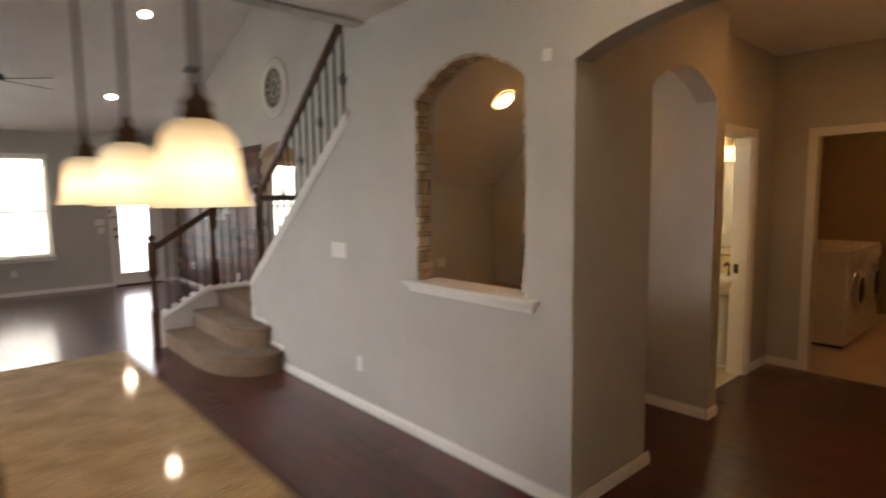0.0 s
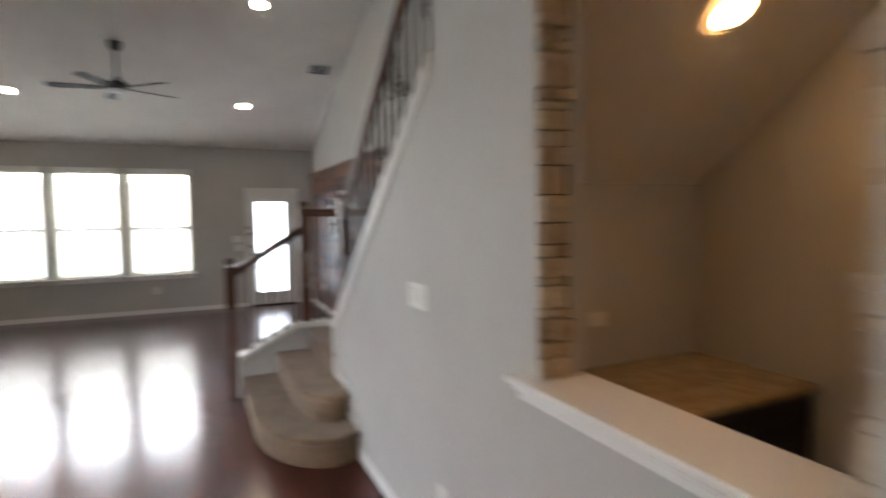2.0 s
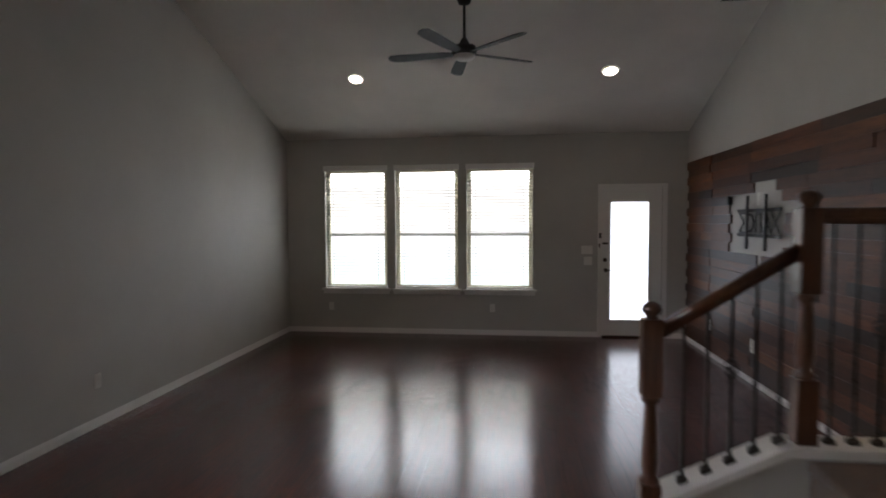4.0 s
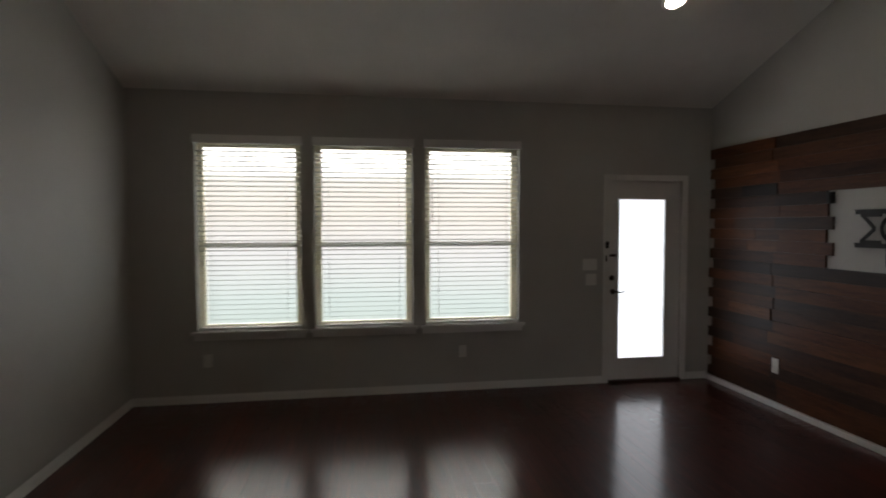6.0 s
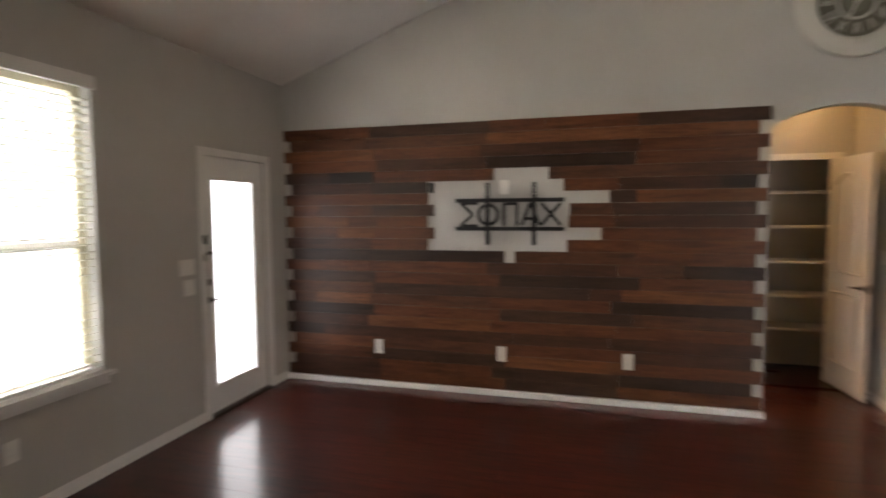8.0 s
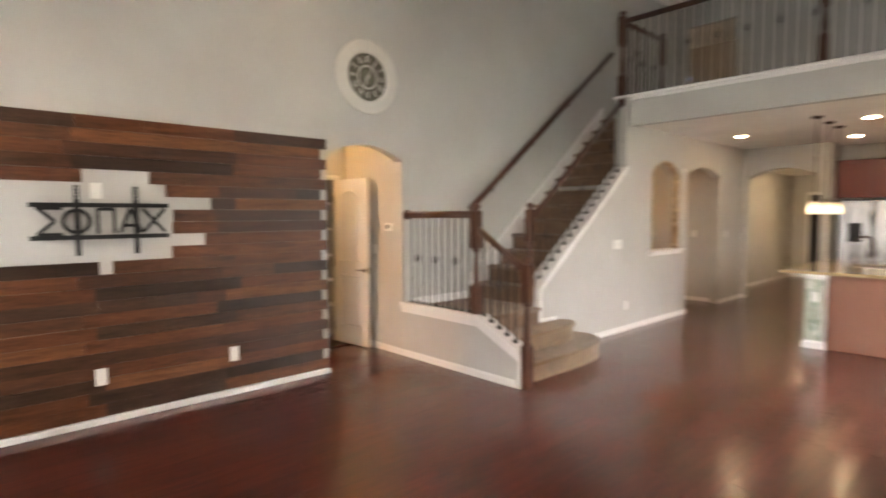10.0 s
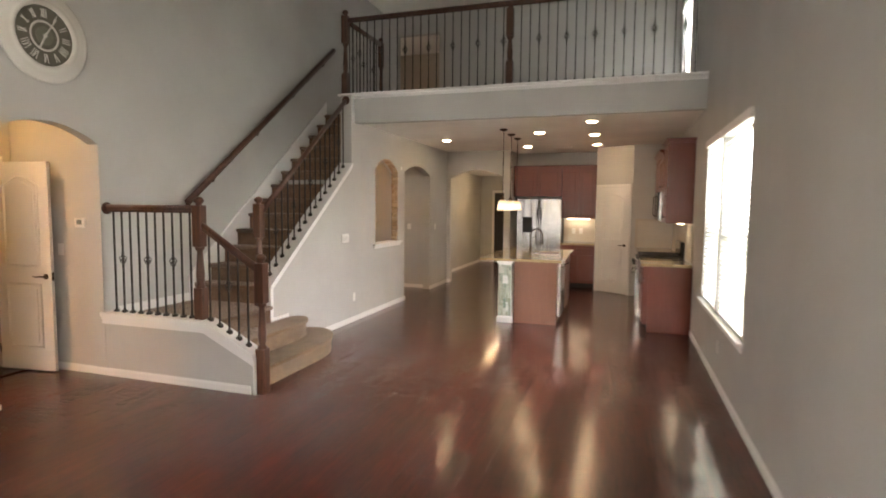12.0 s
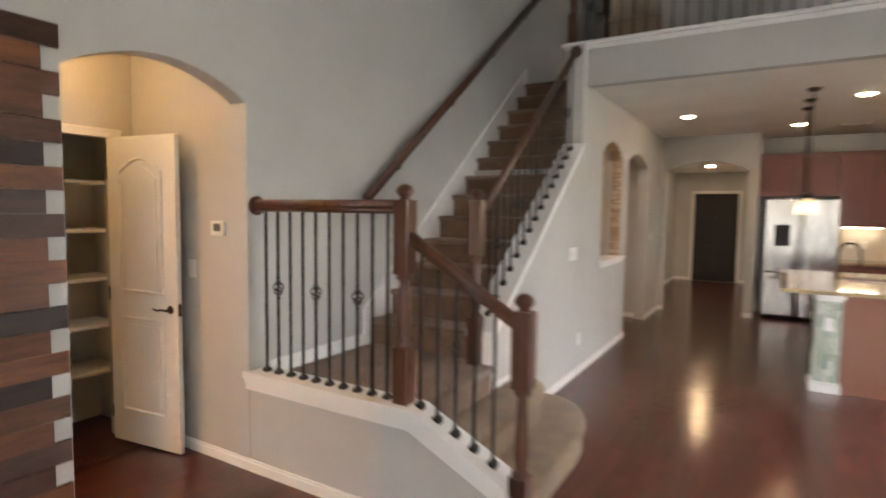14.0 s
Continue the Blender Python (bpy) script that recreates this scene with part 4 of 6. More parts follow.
# ---- railings ----
def baluster_mesh(length, basket_at=None):
    """A slim iron bar on a shoe; some carry a twisted basket."""
    bm = box(bm_new(), -0.0065, -0.0065, 0, 0.0065, 0.0065, length)
    box(bm, -0.021, -0.021, -0.012, 0.021, 0.021, 0.020, 0.004)
    lathe(bm, [(0.019, 0.019), (0.012, 0.032)], (0, 0, 0), 8)
    if basket_at:
        for k in range(4):
            tube(bm, [(0.031 * math.sin(math.pi * i / 8) * math.cos(math.pi / 2 * k + i * 0.5), 0.031 * math.sin(math.pi * i / 8) * math.sin(math.pi / 2 * k + i * 0.5), basket_at - 0.05 + 0.1 * i / 8) for i in range(9)], 0.0045, 5)
        for z in (-0.06, 0.06):
            lathe(bm, [(0.008, basket_at + z - 0.012), (0.013, basket_at + z), (0.008, basket_at + z + 0.012)], (0, 0, 0), 8)
    return mesh_of("baluster", bm, IRON)


def newel(parent, x, y, z0, low, turn_top, block_top, name="newel_post", w=0.088):
    """A newel with square blocks, a turned middle and a button cap."""
    h = w / 2
    bm = box(bm_new(), x - h, y - h, z0, x + h, y + h, low, 0.005)
    lathe(bm, [(h * 0.95, low - 0.002), (h * 1.0, low + 0.015), (h * 0.62, low + 0.035), (h * 0.78, low + 0.06), (h * 0.86, low + 0.12), (h * 0.58, turn_top - 0.06), (h * 0.55, turn_top - 0.04), (h * 0.95, turn_top - 0.02), (h * 0.9, turn_top + 0.002)], (x, y, 0), 18)
    box(bm, x - h, y - h, turn_top, x + h, y + h, block_top, 0.005)
    n = world_part(name, bm, RAILW, parent)
    cap = lathe(bm_new(), [(h * 0.7, block_top), (h * 0.55, block_top + 0.012), (h * 0.95, block_top + 0.03), (h * 1.05, block_top + 0.045), (h * 0.8, block_top + 0.065), (h * 0.3, block_top + 0.078)], (x, y, 0), 18)
    c = part("cap", cap, RAILW, n)
    return n


def handrail(parent, points, w=0.033):
    """A moulded handrail: a wide rounded top over a narrower body."""
    bm = tube(bm_new(), points, w * 0.82, 12, 1.05)
    tube(bm, [(p[0], p[1], p[2] - 0.028) for p in points], w * 0.55, 10, 1.1)
    return world_part("handrail", bm, RAILW, parent)


def rosette(parent, x, y, z, axis, sign):
    prof = [(0.030, 0.0), (0.048, 0.006), (0.058, 0.012), (0.058, 0.022)]
    if sign > 0:
        prof = [(0.058, 0.0), (0.058, 0.010), (0.048, 0.016), (0.030, 0.022)]
        h = 0.0
    else:
        h = -0.022
    return world_part("rosette", lathe(bm_new(), prof, (x + (h if axis == "x" else 0), y + (h if axis == "y" else 0), z), 18, axis), RAILW, parent)


YK = 7.0
rail = thing("landing_railing", "dark stained railing with iron balusters on the low wall", "railing", (2.57, YK, 0.6), group="stair railings")
newel(rail, 2.0, YK, 0.0, 0.40, 0.80, 1.15)
newel(rail, 2.645, YK, 0.59, 0.90, 1.27, 1.64)
handrail(rail, [(CW - 0.015, YK, 1.615), (2.66, YK, 1.615)])
rosette(rail, CW - 0.002, YK, 1.605, "x", -1)
handrail(rail, [(2.63, YK, 1.475), (2.02, YK, 1.09)])
me_plain, me_basket = baluster_mesh(0.968), baluster_mesh(0.968, 0.51)
for i in range(10):
    b = piece("baluster", me_basket if i in (1, 4, 7) else me_plain, rail)
    b.matrix_local = rail.matrix_world.inverted() @ pose(3.645 - i * 0.0995, YK, 0.614)
for i in range(5):
    x = 2.545 - i * 0.101
    zb = 0.614 - max(0, 2.553 - x) * 0.49
    me2 = baluster_mesh(1.475 - (2.63 - x) * 0.631 - 0.04 - zb, 0.42 if i == 2 else None)
    b = piece("baluster", me2, rail)
    b.matrix_local = rail.matrix_world.inverted() @ pose(x, YK, zb)

XS = 2.745
rail = thing("stair_railing", "dark stained stair railing with iron balusters on the sloping cap", "railing", (XS, 5.80, 0.6), group="stair railings")
newel(rail, XS + 0.02, 5.99, LAND, 0.88, 1.30, 1.66)
top_r = lambda y: 1.60 + (5.94 - y) * 0.80
handrail(rail, [(XS, 5.97, top_r(5.97)), (XS, LY + 0.13, top_r(LY + 0.13))])
rosette(rail, XS, LY + 0.10, top_r(LY + 0.11), "y", 1)
lens = {}
for i in range(15):
    y = 5.84 - i * 0.1215
    zb = cap_z(y) + 0.045
    L = round(top_r(y) - 0.05 - zb, 2)
    key = (L, i % 3 == 1)
    if key not in lens:
        lens[key] = baluster_mesh(L, L * 0.52 if i % 3 == 1 else None)
    b = piece("baluster", lens[key], rail)
    b.matrix_local = rail.matrix_world.inverted() @ pose(XS, y, zb)

rail = thing("wall_handrail", "dark stained handrail on the pale stair wall", "handrail", (CW - 0.07, 4.4, 2.9))
handrail(rail, [(CW - 0.075, 6.05, 1.675), (CW - 0.075, 2.75, 4.195)], 0.042)
for i in range(4):
    y = 5.6 - i * 0.85
    z = 1.675 + (6.05 - y) * 0.764
    world_part("bracket", tube(bm_new(), [(CW, y, z - 0.10), (CW - 0.05, y, z - 0.10), (CW - 0.075, y, z - 0.04)], 0.008, 8), BRONZE, rail)

rail = thing("loft_railing", "dark stained loft railing with iron balusters on the ledge", "railing", (0.5, LY - 0.03, LOFT + 0.095), group="stair railings")
ZL = LOFT + 0.095
YL = LY - 0.035
newel(rail, 2.82, YL, ZL, ZL + 0.28, ZL + 0.70, ZL + 1.08)
newel(rail, 0.48, YL, ZL, ZL + 0.28, ZL + 0.60, ZL + 0.95)
newel(rail, 2.82, 2.72, LOFT, LOFT + 0.3, LOFT + 0.75, LOFT + 1.14, w=0.075)
handrail(rail, [(2.82, YL, ZL + 1.02), (LW, YL, ZL + 1.02)])
handrail(rail, [(2.82, YL, ZL + 1.02), (2.82, 2.72, ZL + 1.02)])
rosette(rail, LW, YL, ZL + 1.02, "x", 1)
me_plain, me_basket = baluster_mesh(0.98), baluster_mesh(0.98, 0.55)
n = 0
x = 2.71
while x > LW + 0.06:
    if abs(x - 0.48) > 0.06:
        b = piece("baluster", me_basket if n % 3 == 1 else me_plain, rail)
        b.matrix_local = rail.matrix_world.inverted() @ pose(x, YL, ZL)
        n += 1
    x -= 0.113
for i in range(9):
    b = piece("baluster", me_basket if i % 3 == 1 else me_plain, rail)
    b.matrix_local = rail.matrix_world.inverted() @ pose(2.82, YL - 0.12 - i * 0.113, ZL)

# ---- recessed lamps and vents ----
def can_lamp(x, y, z, tilt=0.0, lens=None, r=0.075, label="recessed ceiling lamp with a white trim ring, lit"):
    t = thing("recessed_lamp", label, "lamp", (x, y, z), group="recessed lamps")
    t.matrix_world = pose(x, y, z, tilt, 0, 0)
    part("trim_ring", lathe(bm_new(), [(r * 0.98, -0.012), (r * 1.25, -0.010), (r * 1.3, -0.004), (r * 1.3, 0.0)], (0, 0, 0), 24, cap=False), TRIM, t)
    part("lens", lathe(bm_new(), [(r * 0.35, -0.026), (r * 0.7, -0.021), (r * 0.97, -0.010), (r * 0.97, -0.004)], (0, 0, 0), 24), lens or LENS, t, "glowing lens")
    return t


for x, y in ((2.05, 1.62), (0.32, 2.26), (0.82, 0.34), (-0.52, 3.22), (-0.49, 1.83), (-0.47, 0.40)):
    can_lamp(x, y, KCEIL)
sl = -math.degrees(math.atan(PITCH))
for x, y in ((-0.42, 10.80), (2.48, 10.82), (2.52, 8.70)):
    can_lamp(x, y, slope_z(y), sl, LENS_DAY)
can_lamp(4.66, 1.45, KCEIL, 0, LENS_DIM)
can_lamp(3.61, 3.39, 2.325, -38.7, LENS_NOOK)
can_lamp(4.52, 7.62, 2.75, 0, LENS_HALL)
can_lamp(5.6, 9.6, 2.75, 0, LENS_BED)
# unseen lamp, added to light the laundry
can_lamp(7.6, 1.3, KCEIL, 0, LENS_DIM)
can_lamp(3.89, -0.79, TOP, 0, LENS)
structure("ceiling_entry", box(bm_new(), 1.40, SOUTH, 2.56, 3.1, -0.49, KCEIL), CEIL, "white entry ceiling", "ceiling")
can_lamp(2.19, -3.0, 2.56, 0, LENS_ENTRY)


def vent(x, y, z, tilt, w, d):
    v = thing("ceiling_vent", "grey slatted air vent in the ceiling", "vent", group="ceiling vents")
    v.matrix_world = pose(x, y, z, tilt, 0, 0)
    bm = bm_new()
    for a, b, c, e in ((-w / 2, w / 2, -d / 2, -d / 2 + 0.02), (-w / 2, w / 2, d / 2 - 0.02, d / 2), (-w / 2, -w / 2 + 0.02, -d / 2 + 0.02, d / 2 - 0.02), (w / 2 - 0.02, w / 2, -d / 2 + 0.02, d / 2 - 0.02)):
        box(bm, a, c, -0.012, b, e, 0)
    part("frame", bm, TRIM, v)
    part("backing", box(bm_new(), -w / 2 + 0.02, -d / 2 + 0.02, -0.003, w / 2 - 0.02, d / 2 - 0.02, -0.001), SCREEN, v)
    me = mesh_of("slat", box(bm_new(), -w / 2 + 0.02, -0.006, -0.010, w / 2 - 0.02, 0.006, -0.006), TRIM)
    k = int((d - 0.06) / 0.022)
    for i in range(k):
        piece("slat", me, v, pose(0, -d / 2 + 0.035 + i * 0.022, 0, 35))


vent(3.42, 9.78, slope_z(9.78), sl, 0.30, 0.25)
vent(0.17, 0.05, KCEIL, 0, 0.32, 0.16)

# ---- great room ----
fz = slope_z(9.62)
fan = thing("ceiling_fan", "black five-blade ceiling fan with a small white light", "fan", (0.95, 9.62, fz - 0.55))
part("canopy", lathe(bm_new(), [(0.02, 0.44), (0.055, 0.455), (0.068, 0.49), (0.07, 0.545)], (0, 0, 0), 20), BLACK, fan)
part("downrod", tube(bm_new(), [(0, 0, 0.10), (0, 0, 0.47)], 0.013, 10), BLACK, fan)
part("motor", lathe(bm_new(), [(0.085, -0.02), (0.115, 0.0), (0.12, 0.035), (0.10, 0.065), (0.05, 0.085), (0.028, 0.13), (0.02, 0.14)], (0, 0, 0), 24), BLACK, fan)
part("light", lathe(bm_new(), [(0.03, -0.065), (0.075, -0.055), (0.098, -0.035), (0.10, -0.02)], (0, 0, 0), 24), PLASTIC, fan, "white glass light, off")
bm = bm_new()
outline = [(0.10, -0.03), (0.22, -0.055), (0.60, -0.068), (0.70, -0.06), (0.735, -0.02), (0.735, 0.02), (0.70, 0.055), (0.60, 0.06), (0.22, 0.05), (0.10, 0.03)]
prism(bm, outline, "z", -0.004, 0.004)
bmesh.ops.rotate(bm, verts=bm.verts, cent=(0, 0, 0), matrix=Matrix.Rotation(radians(11), 3, "X"))
blade = mesh_of("blade", bm, BLACK)
for i in range(5):
    piece("blade", blade, fan, pose(0, 0, 0.0, 0, 0, 174 + 72 * i))

# round clock on the clock wall
clock = thing("wall_clock", "large round white clock with a dark roman dial on the wall", "clock", (CW, 7.53, 3.05))
clock.matrix_world = Matrix.Translation((CW, 7.53, 3.05)) @ Matrix(((0, 0, -1, 0), (-1, 0, 0, 0), (0, 1, 0, 0), (0, 0, 0, 1)))
part("rim", lathe(bm_new(), [(0.385, 0.0), (0.39, 0.012), (0.37, 0.022), (0.33, 0.020), (0.315, 0.028), (0.30, 0.024), (0.285, 0.034), (0.262, 0.038), (0.250, 0.030), (0.245, 0.012)], (0, 0, 0), 56, cap=False), CLOCKW, clock, "white distressed rim")
part("dial", lathe(bm_new(), [(0.25, 0.004), (0.25, 0.012)], (0, 0, 0), 48), CLOCKF, clock, "dark bronze dial")
part("inner_ring", lathe(bm_new(), [(0.108, 0.012), (0.112, 0.019), (0.122, 0.019), (0.126, 0.012)], (0, 0, 0), 40, cap=False), CLOCKW, clock)
part("centre_plate", lathe(bm_new(), [(0.075, 0.012), (0.075, 0.015)], (0, 0, 0), 30), plain("clock_green", (0.16, 0.16, 0.12), 0.5), clock)
STROKES = {"I": [(0, 0, 0)], "V": [(-0.008, 0, 11), (0.008, 0, -11)], "X": [(0, 0, 16), (0, 0, -16)]}
for h, word in enumerate(("XII", "I", "II", "III", "IIII", "V", "VI", "VII", "VIII", "IX", "X", "XI")):
    bm = bm_new()
    step = 0.017
    for j, ch in enumerate(word):
        cx = (j - (len(word) - 1) / 2) * step
        for dx, _, lean in STROKES[ch]:
            g = bmesh.ops.create_cube(bm, size=1.0)
            bmesh.ops.scale(bm, vec=(0.0055, 0.072, 0.005), verts=g["verts"])
            bmesh.ops.rotate(bm, verts=g["verts"], cent=(0, 0, 0), matrix=Matrix.Rotation(radians(lean), 3, "Z"))
            bmesh.ops.translate(bm, vec=(cx + dx, 0.185, 0.0165), verts=g["verts"])
    p = part("numeral", bm, CLOCKW, clock)
    p.matrix_local = pose(0, 0, 0, 0, 0, -30 * h)
for a, ln, w in ((-32, 0.19, 0.010), (-205, 0.13, 0.014)):
    p = part("hand", box(bm_new(), -w / 2, -0.03, 0.021, w / 2, ln, 0.025, 0.001), CLOCKW, clock)
    p.matrix_local = pose(0, 0, 0, 0, 0, a)
part("hub", lathe(bm_new(), [(0.014, 0.015), (0.014, 0.029)], (0, 0, 0), 16), CLOCKW, clock)


def plate(name, label, category, m, w=0.072, h=0.115, kind="outlet", group="wall plates", gangs=1):
    """A wall plate with its inserts; m places it with +z out of the wall and +y up."""
    t = thing(name, label, category, group=group)
    t.matrix_world = m
    part("cover", box(bm_new(), -w / 2, -h / 2, 0, w / 2, h / 2, 0.006, 0.002), PLASTIC, t)
    for g in range(gangs):
        cx = (g - (gangs - 1) / 2) * 0.046
        if kind == "outlet":
            for y in (-0.02, 0.02):
                part("socket", lathe(bm_new(), [(0.0165, 0.006), (0.0165, 0.0085)], (cx, y, 0), 14), PLASTIC, t)
                part("slot", box(bm_new(), cx - 0.007, y - 0.004, 0.0085, cx - 0.005, y + 0.005, 0.0089), SCREEN, t)
        elif kind == "switch":
            part("rocker", box(bm_new(), cx - 0.016, -0.033, 0.006, cx + 0.016, 0.033, 0.010, 0.002), PLASTIC, t)
    return t


def facing(x, y, z, direction):
    """A pose with +z along the wall's normal and +y up."""
    return {"-x": pose(x, y, z, 90, 0, -90), "+x": pose(x, y, z, 90, 0, 90), "-y": pose(x, y, z, 90, 0, 0), "+y": pose(x, y, z, 90, 0, 180)}[direction]


for y in (11.18, 10.05, 9.02):
    plate("outlet", "white outlet on the dark plank wall", "outlet", facing(CW - 0.024, y, 0.37, "-x"), 0.08, 0.13)
for x in (-1.20, 1.13):
    plate("outlet", "white outlet low on the window wall", "outlet", facing(x, WY, 0.38, "-y"))
plate("light_switch", "white double switch beside the back door", "switch", facing(2.42, WY, 1.20, "-y"), 0.15, 0.115, "switch", gangs=3)
plate("light_switch", "white switch below the switch plate by the door", "switch", facing(2.435, WY, 1.05, "-y"), 0.11, 0.115, "switch", gangs=2)
plate("outlet", "white outlet low on the stair wall", "outlet", facing(SW, 4.0, 0.35, "-x"))
plate("light_switch", "white four-gang switch plate on the stair wall", "switch", facing(SW, 4.25, 1.20, "-x"), 0.205, 0.118, "switch", gangs=4)
plate("wall_sensor", "small white sensor box high on the wall", "sensor", facing(SW, 2.25, 2.29, "-x"), 0.055, 0.058, "none")
plate("light_switch", "white switch on the kitchen passage wall", "switch", facing(SW, 0.45, 1.24, "-x"), 0.075, 0.115, "switch")
plate("light_switch", "white switch in the utility hall", "switch", facing(3.15, 0.63, 1.24, "+y"), 0.075, 0.115, "switch")
plate("light_switch", "white switch in the bedroom hall", "switch", facing(4.26, KF, 1.20, "+y"), 0.075, 0.115, "switch")
plate("outlet", "white outlet above the nook desk", "outlet", facing(3.62, 4.15, 1.02, "-y"), 0.115, 0.075, "none")
plate("outlet", "white outlet low on the side wall", "outlet", facing(LW, 5.4, 0.36, "+x"))
plate("outlet", "white outlet low on the side wall", "outlet", facing(LW, 8.35, 0.36, "+x"))
th = thing("thermostat", "white thermostat with a grey display on the hall wall", "thermostat")
th.matrix_world = facing(3.985, KF, 1.465, "+y")
part("body", box(bm_new(), -0.062, -0.045, 0, 0.062, 0.045, 0.022, 0.006), PLASTIC, th)
part("display", box(bm_new(), -0.032, -0.018, 0.0215, 0.032, 0.028, 0.0235), SCREEN, th, "grey display")
d = thing("door_stop", "small dark spring door stop on the baseboard", "door stop", (4.36, KF + 0.013, 0.05))
part("spring", tube(bm_new(), [(0, 0, 0), (0, 0.07, 0)], 0.007, 8), BRONZE, d)
part("tip", lathe(bm_new(), [(0.011, 0.07), (0.011, 0.085)], (0, 0, 0), 10, "y"), BLACK, d)

# television bracket on the bare patch of the plank wall
br = thing("tv_bracket", "black steel television bracket on the bare white patch", "bracket", (CW, 9.98, 1.56))
for z in (1.685, 1.445):
    bm = box(bm_new(), CW - 0.030, 9.53, z - 0.017, CW - 0.022, 10.45, z + 0.017)
    box(bm, CW - 0.040, 9.53, z + 0.012, CW - 0.022, 10.45, z + 0.017)
    box(bm, CW - 0.022, 9.9, z - 0.015, CW, 10.06, z + 0.015)
    world_part("rail", bm, BLACK, br)
for y in (9.775, 10.165):
    bm = box(bm_new(), CW - 0.062, y - 0.018, 1.31, CW - 0.042, y + 0.018, 1.83, 0.002)
    world_part("arm", bm, BLACK, br)
    for z in (1.735, 1.76, 1.785, 1.81):
        world_part("slot", box(bm_new(), CW - 0.0635, y - 0.009, z - 0.005, CW - 0.0615, y + 0.009, z + 0.005), WALL, br)
# cut-out lattice between the two rails: plain slanted bars and a ring
def bar2(y0, z0, y1, z1, w=0.024):
    bm = bm_new()
    a, b = Vector((y0, z0)), Vector((y1, z1))
    n = Vector((-(b - a).y, (b - a).x)).normalized() * w / 2
    return prism(bm, [tuple(a + n), tuple(a - n), tuple(b - n), tuple(b + n)], "x", CW - 0.029, CW - 0.023)
for y0, z0, y1, z1 in ((10.41, 1.66, 10.25, 1.66), (10.39, 1.655, 10.30, 1.565), (10.30, 1.565, 10.40, 1.475), (10.41, 1.47, 10.25, 1.47), (10.03, 1.47, 10.03, 1.66), (9.92, 1.47, 9.92, 1.66), (10.03, 1.655, 9.92, 1.655),
                       (9.88, 1.475, 9.81, 1.66), (9.81, 1.66, 9.73, 1.475), (9.85, 1.53, 9.76, 1.53), (9.72, 1.66, 9.56, 1.475), (9.72, 1.475, 9.56, 1.66)):
    world_part("lattice_bar", bar2(y0, z0, y1, z1), BLACK, br)
world_part("lattice_ring", lathe(bm_new(), [(0.096, -0.029), (0.096, -0.023), (0.070, -0.023), (0.070, -0.029), (0.096, -0.029)], (CW, 10.165, 1.565), 24, "x", cap=False), BLACK, br)
plate("outlet", "white recessed outlet above the television bracket", "outlet", facing(CW, 10.03, 1.795, "-x"), 0.075, 0.12)
jb = thing("junction_box", "small black box at the edge of the bare patch", "box", (CW - 0.01, 10.672, 1.80))
part("body", box(bm_new(), -0.033, -0.022, -0.045, 0.01, 0.022, 0.045, 0.003), BLACK, jb)
part("lid", box(bm_new(), -0.037, -0.016, -0.038, -0.032, 0.016, 0.038, 0.001), BLACK, jb)

# ---- kitchen ----
def raised_door(parent, name, axis, face, u0, u1, z0, z1, sign, knob_u=None, material=CHERRY, knob_z=None):
    """A framed cabinet door or drawer front on a face, with a raised field."""
    def b(bm, a, c, d, e, t0, t1, bev=0.0):
        s, t = sorted((face + sign * t0, face + sign * t1))
        if axis == "y":
            return box(bm, a, s, d, c, t, e, bev)
        return box(bm, s, a, d, t, c, e, bev)
    w = 0.055 if (z1 - z0) > 0.25 else 0.03
    bm = bm_new()
    for a, c, d, e in ((u0, u0 + w, z0, z1), (u1 - w, u1, z0, z1), (u0 + w, u1 - w, z0, z0 + w), (u0 + w, u1 - w, z1 - w, z1)):
        b(bm, a, c, d, e, 0.0, 0.020)
    b(bm, u0 + w, u1 - w, z0 + w, z1 - w, 0.0, 0.008)
    d = world_part(name, bm, material, parent)
    part("field", b(bm_new(), u0 + w + 0.025, u1 - w - 0.025, z0 + w + 0.025, z1 - w - 0.025, 0.006, 0.017, 0.005), material, d)
    if knob_u is not None:
        kz = knob_z if knob_z is not None else (z0 + z1) / 2
        prof = [(0.006, 0.018), (0.006, 0.03), (0.014, 0.036), (0.013, 0.044), (0.004, 0.047)]
        if axis == "y":
            k = lathe(bm_new(), [(r, sign * h) for r, h in prof][::sign], (knob_u, face, kz), 12, "y")
        else:
            k = lathe(bm_new(), [(r, sign * h) for r, h in prof][::sign], (face, knob_u, kz), 12, "x")
        part("knob", k, BRONZE, d)
    return d


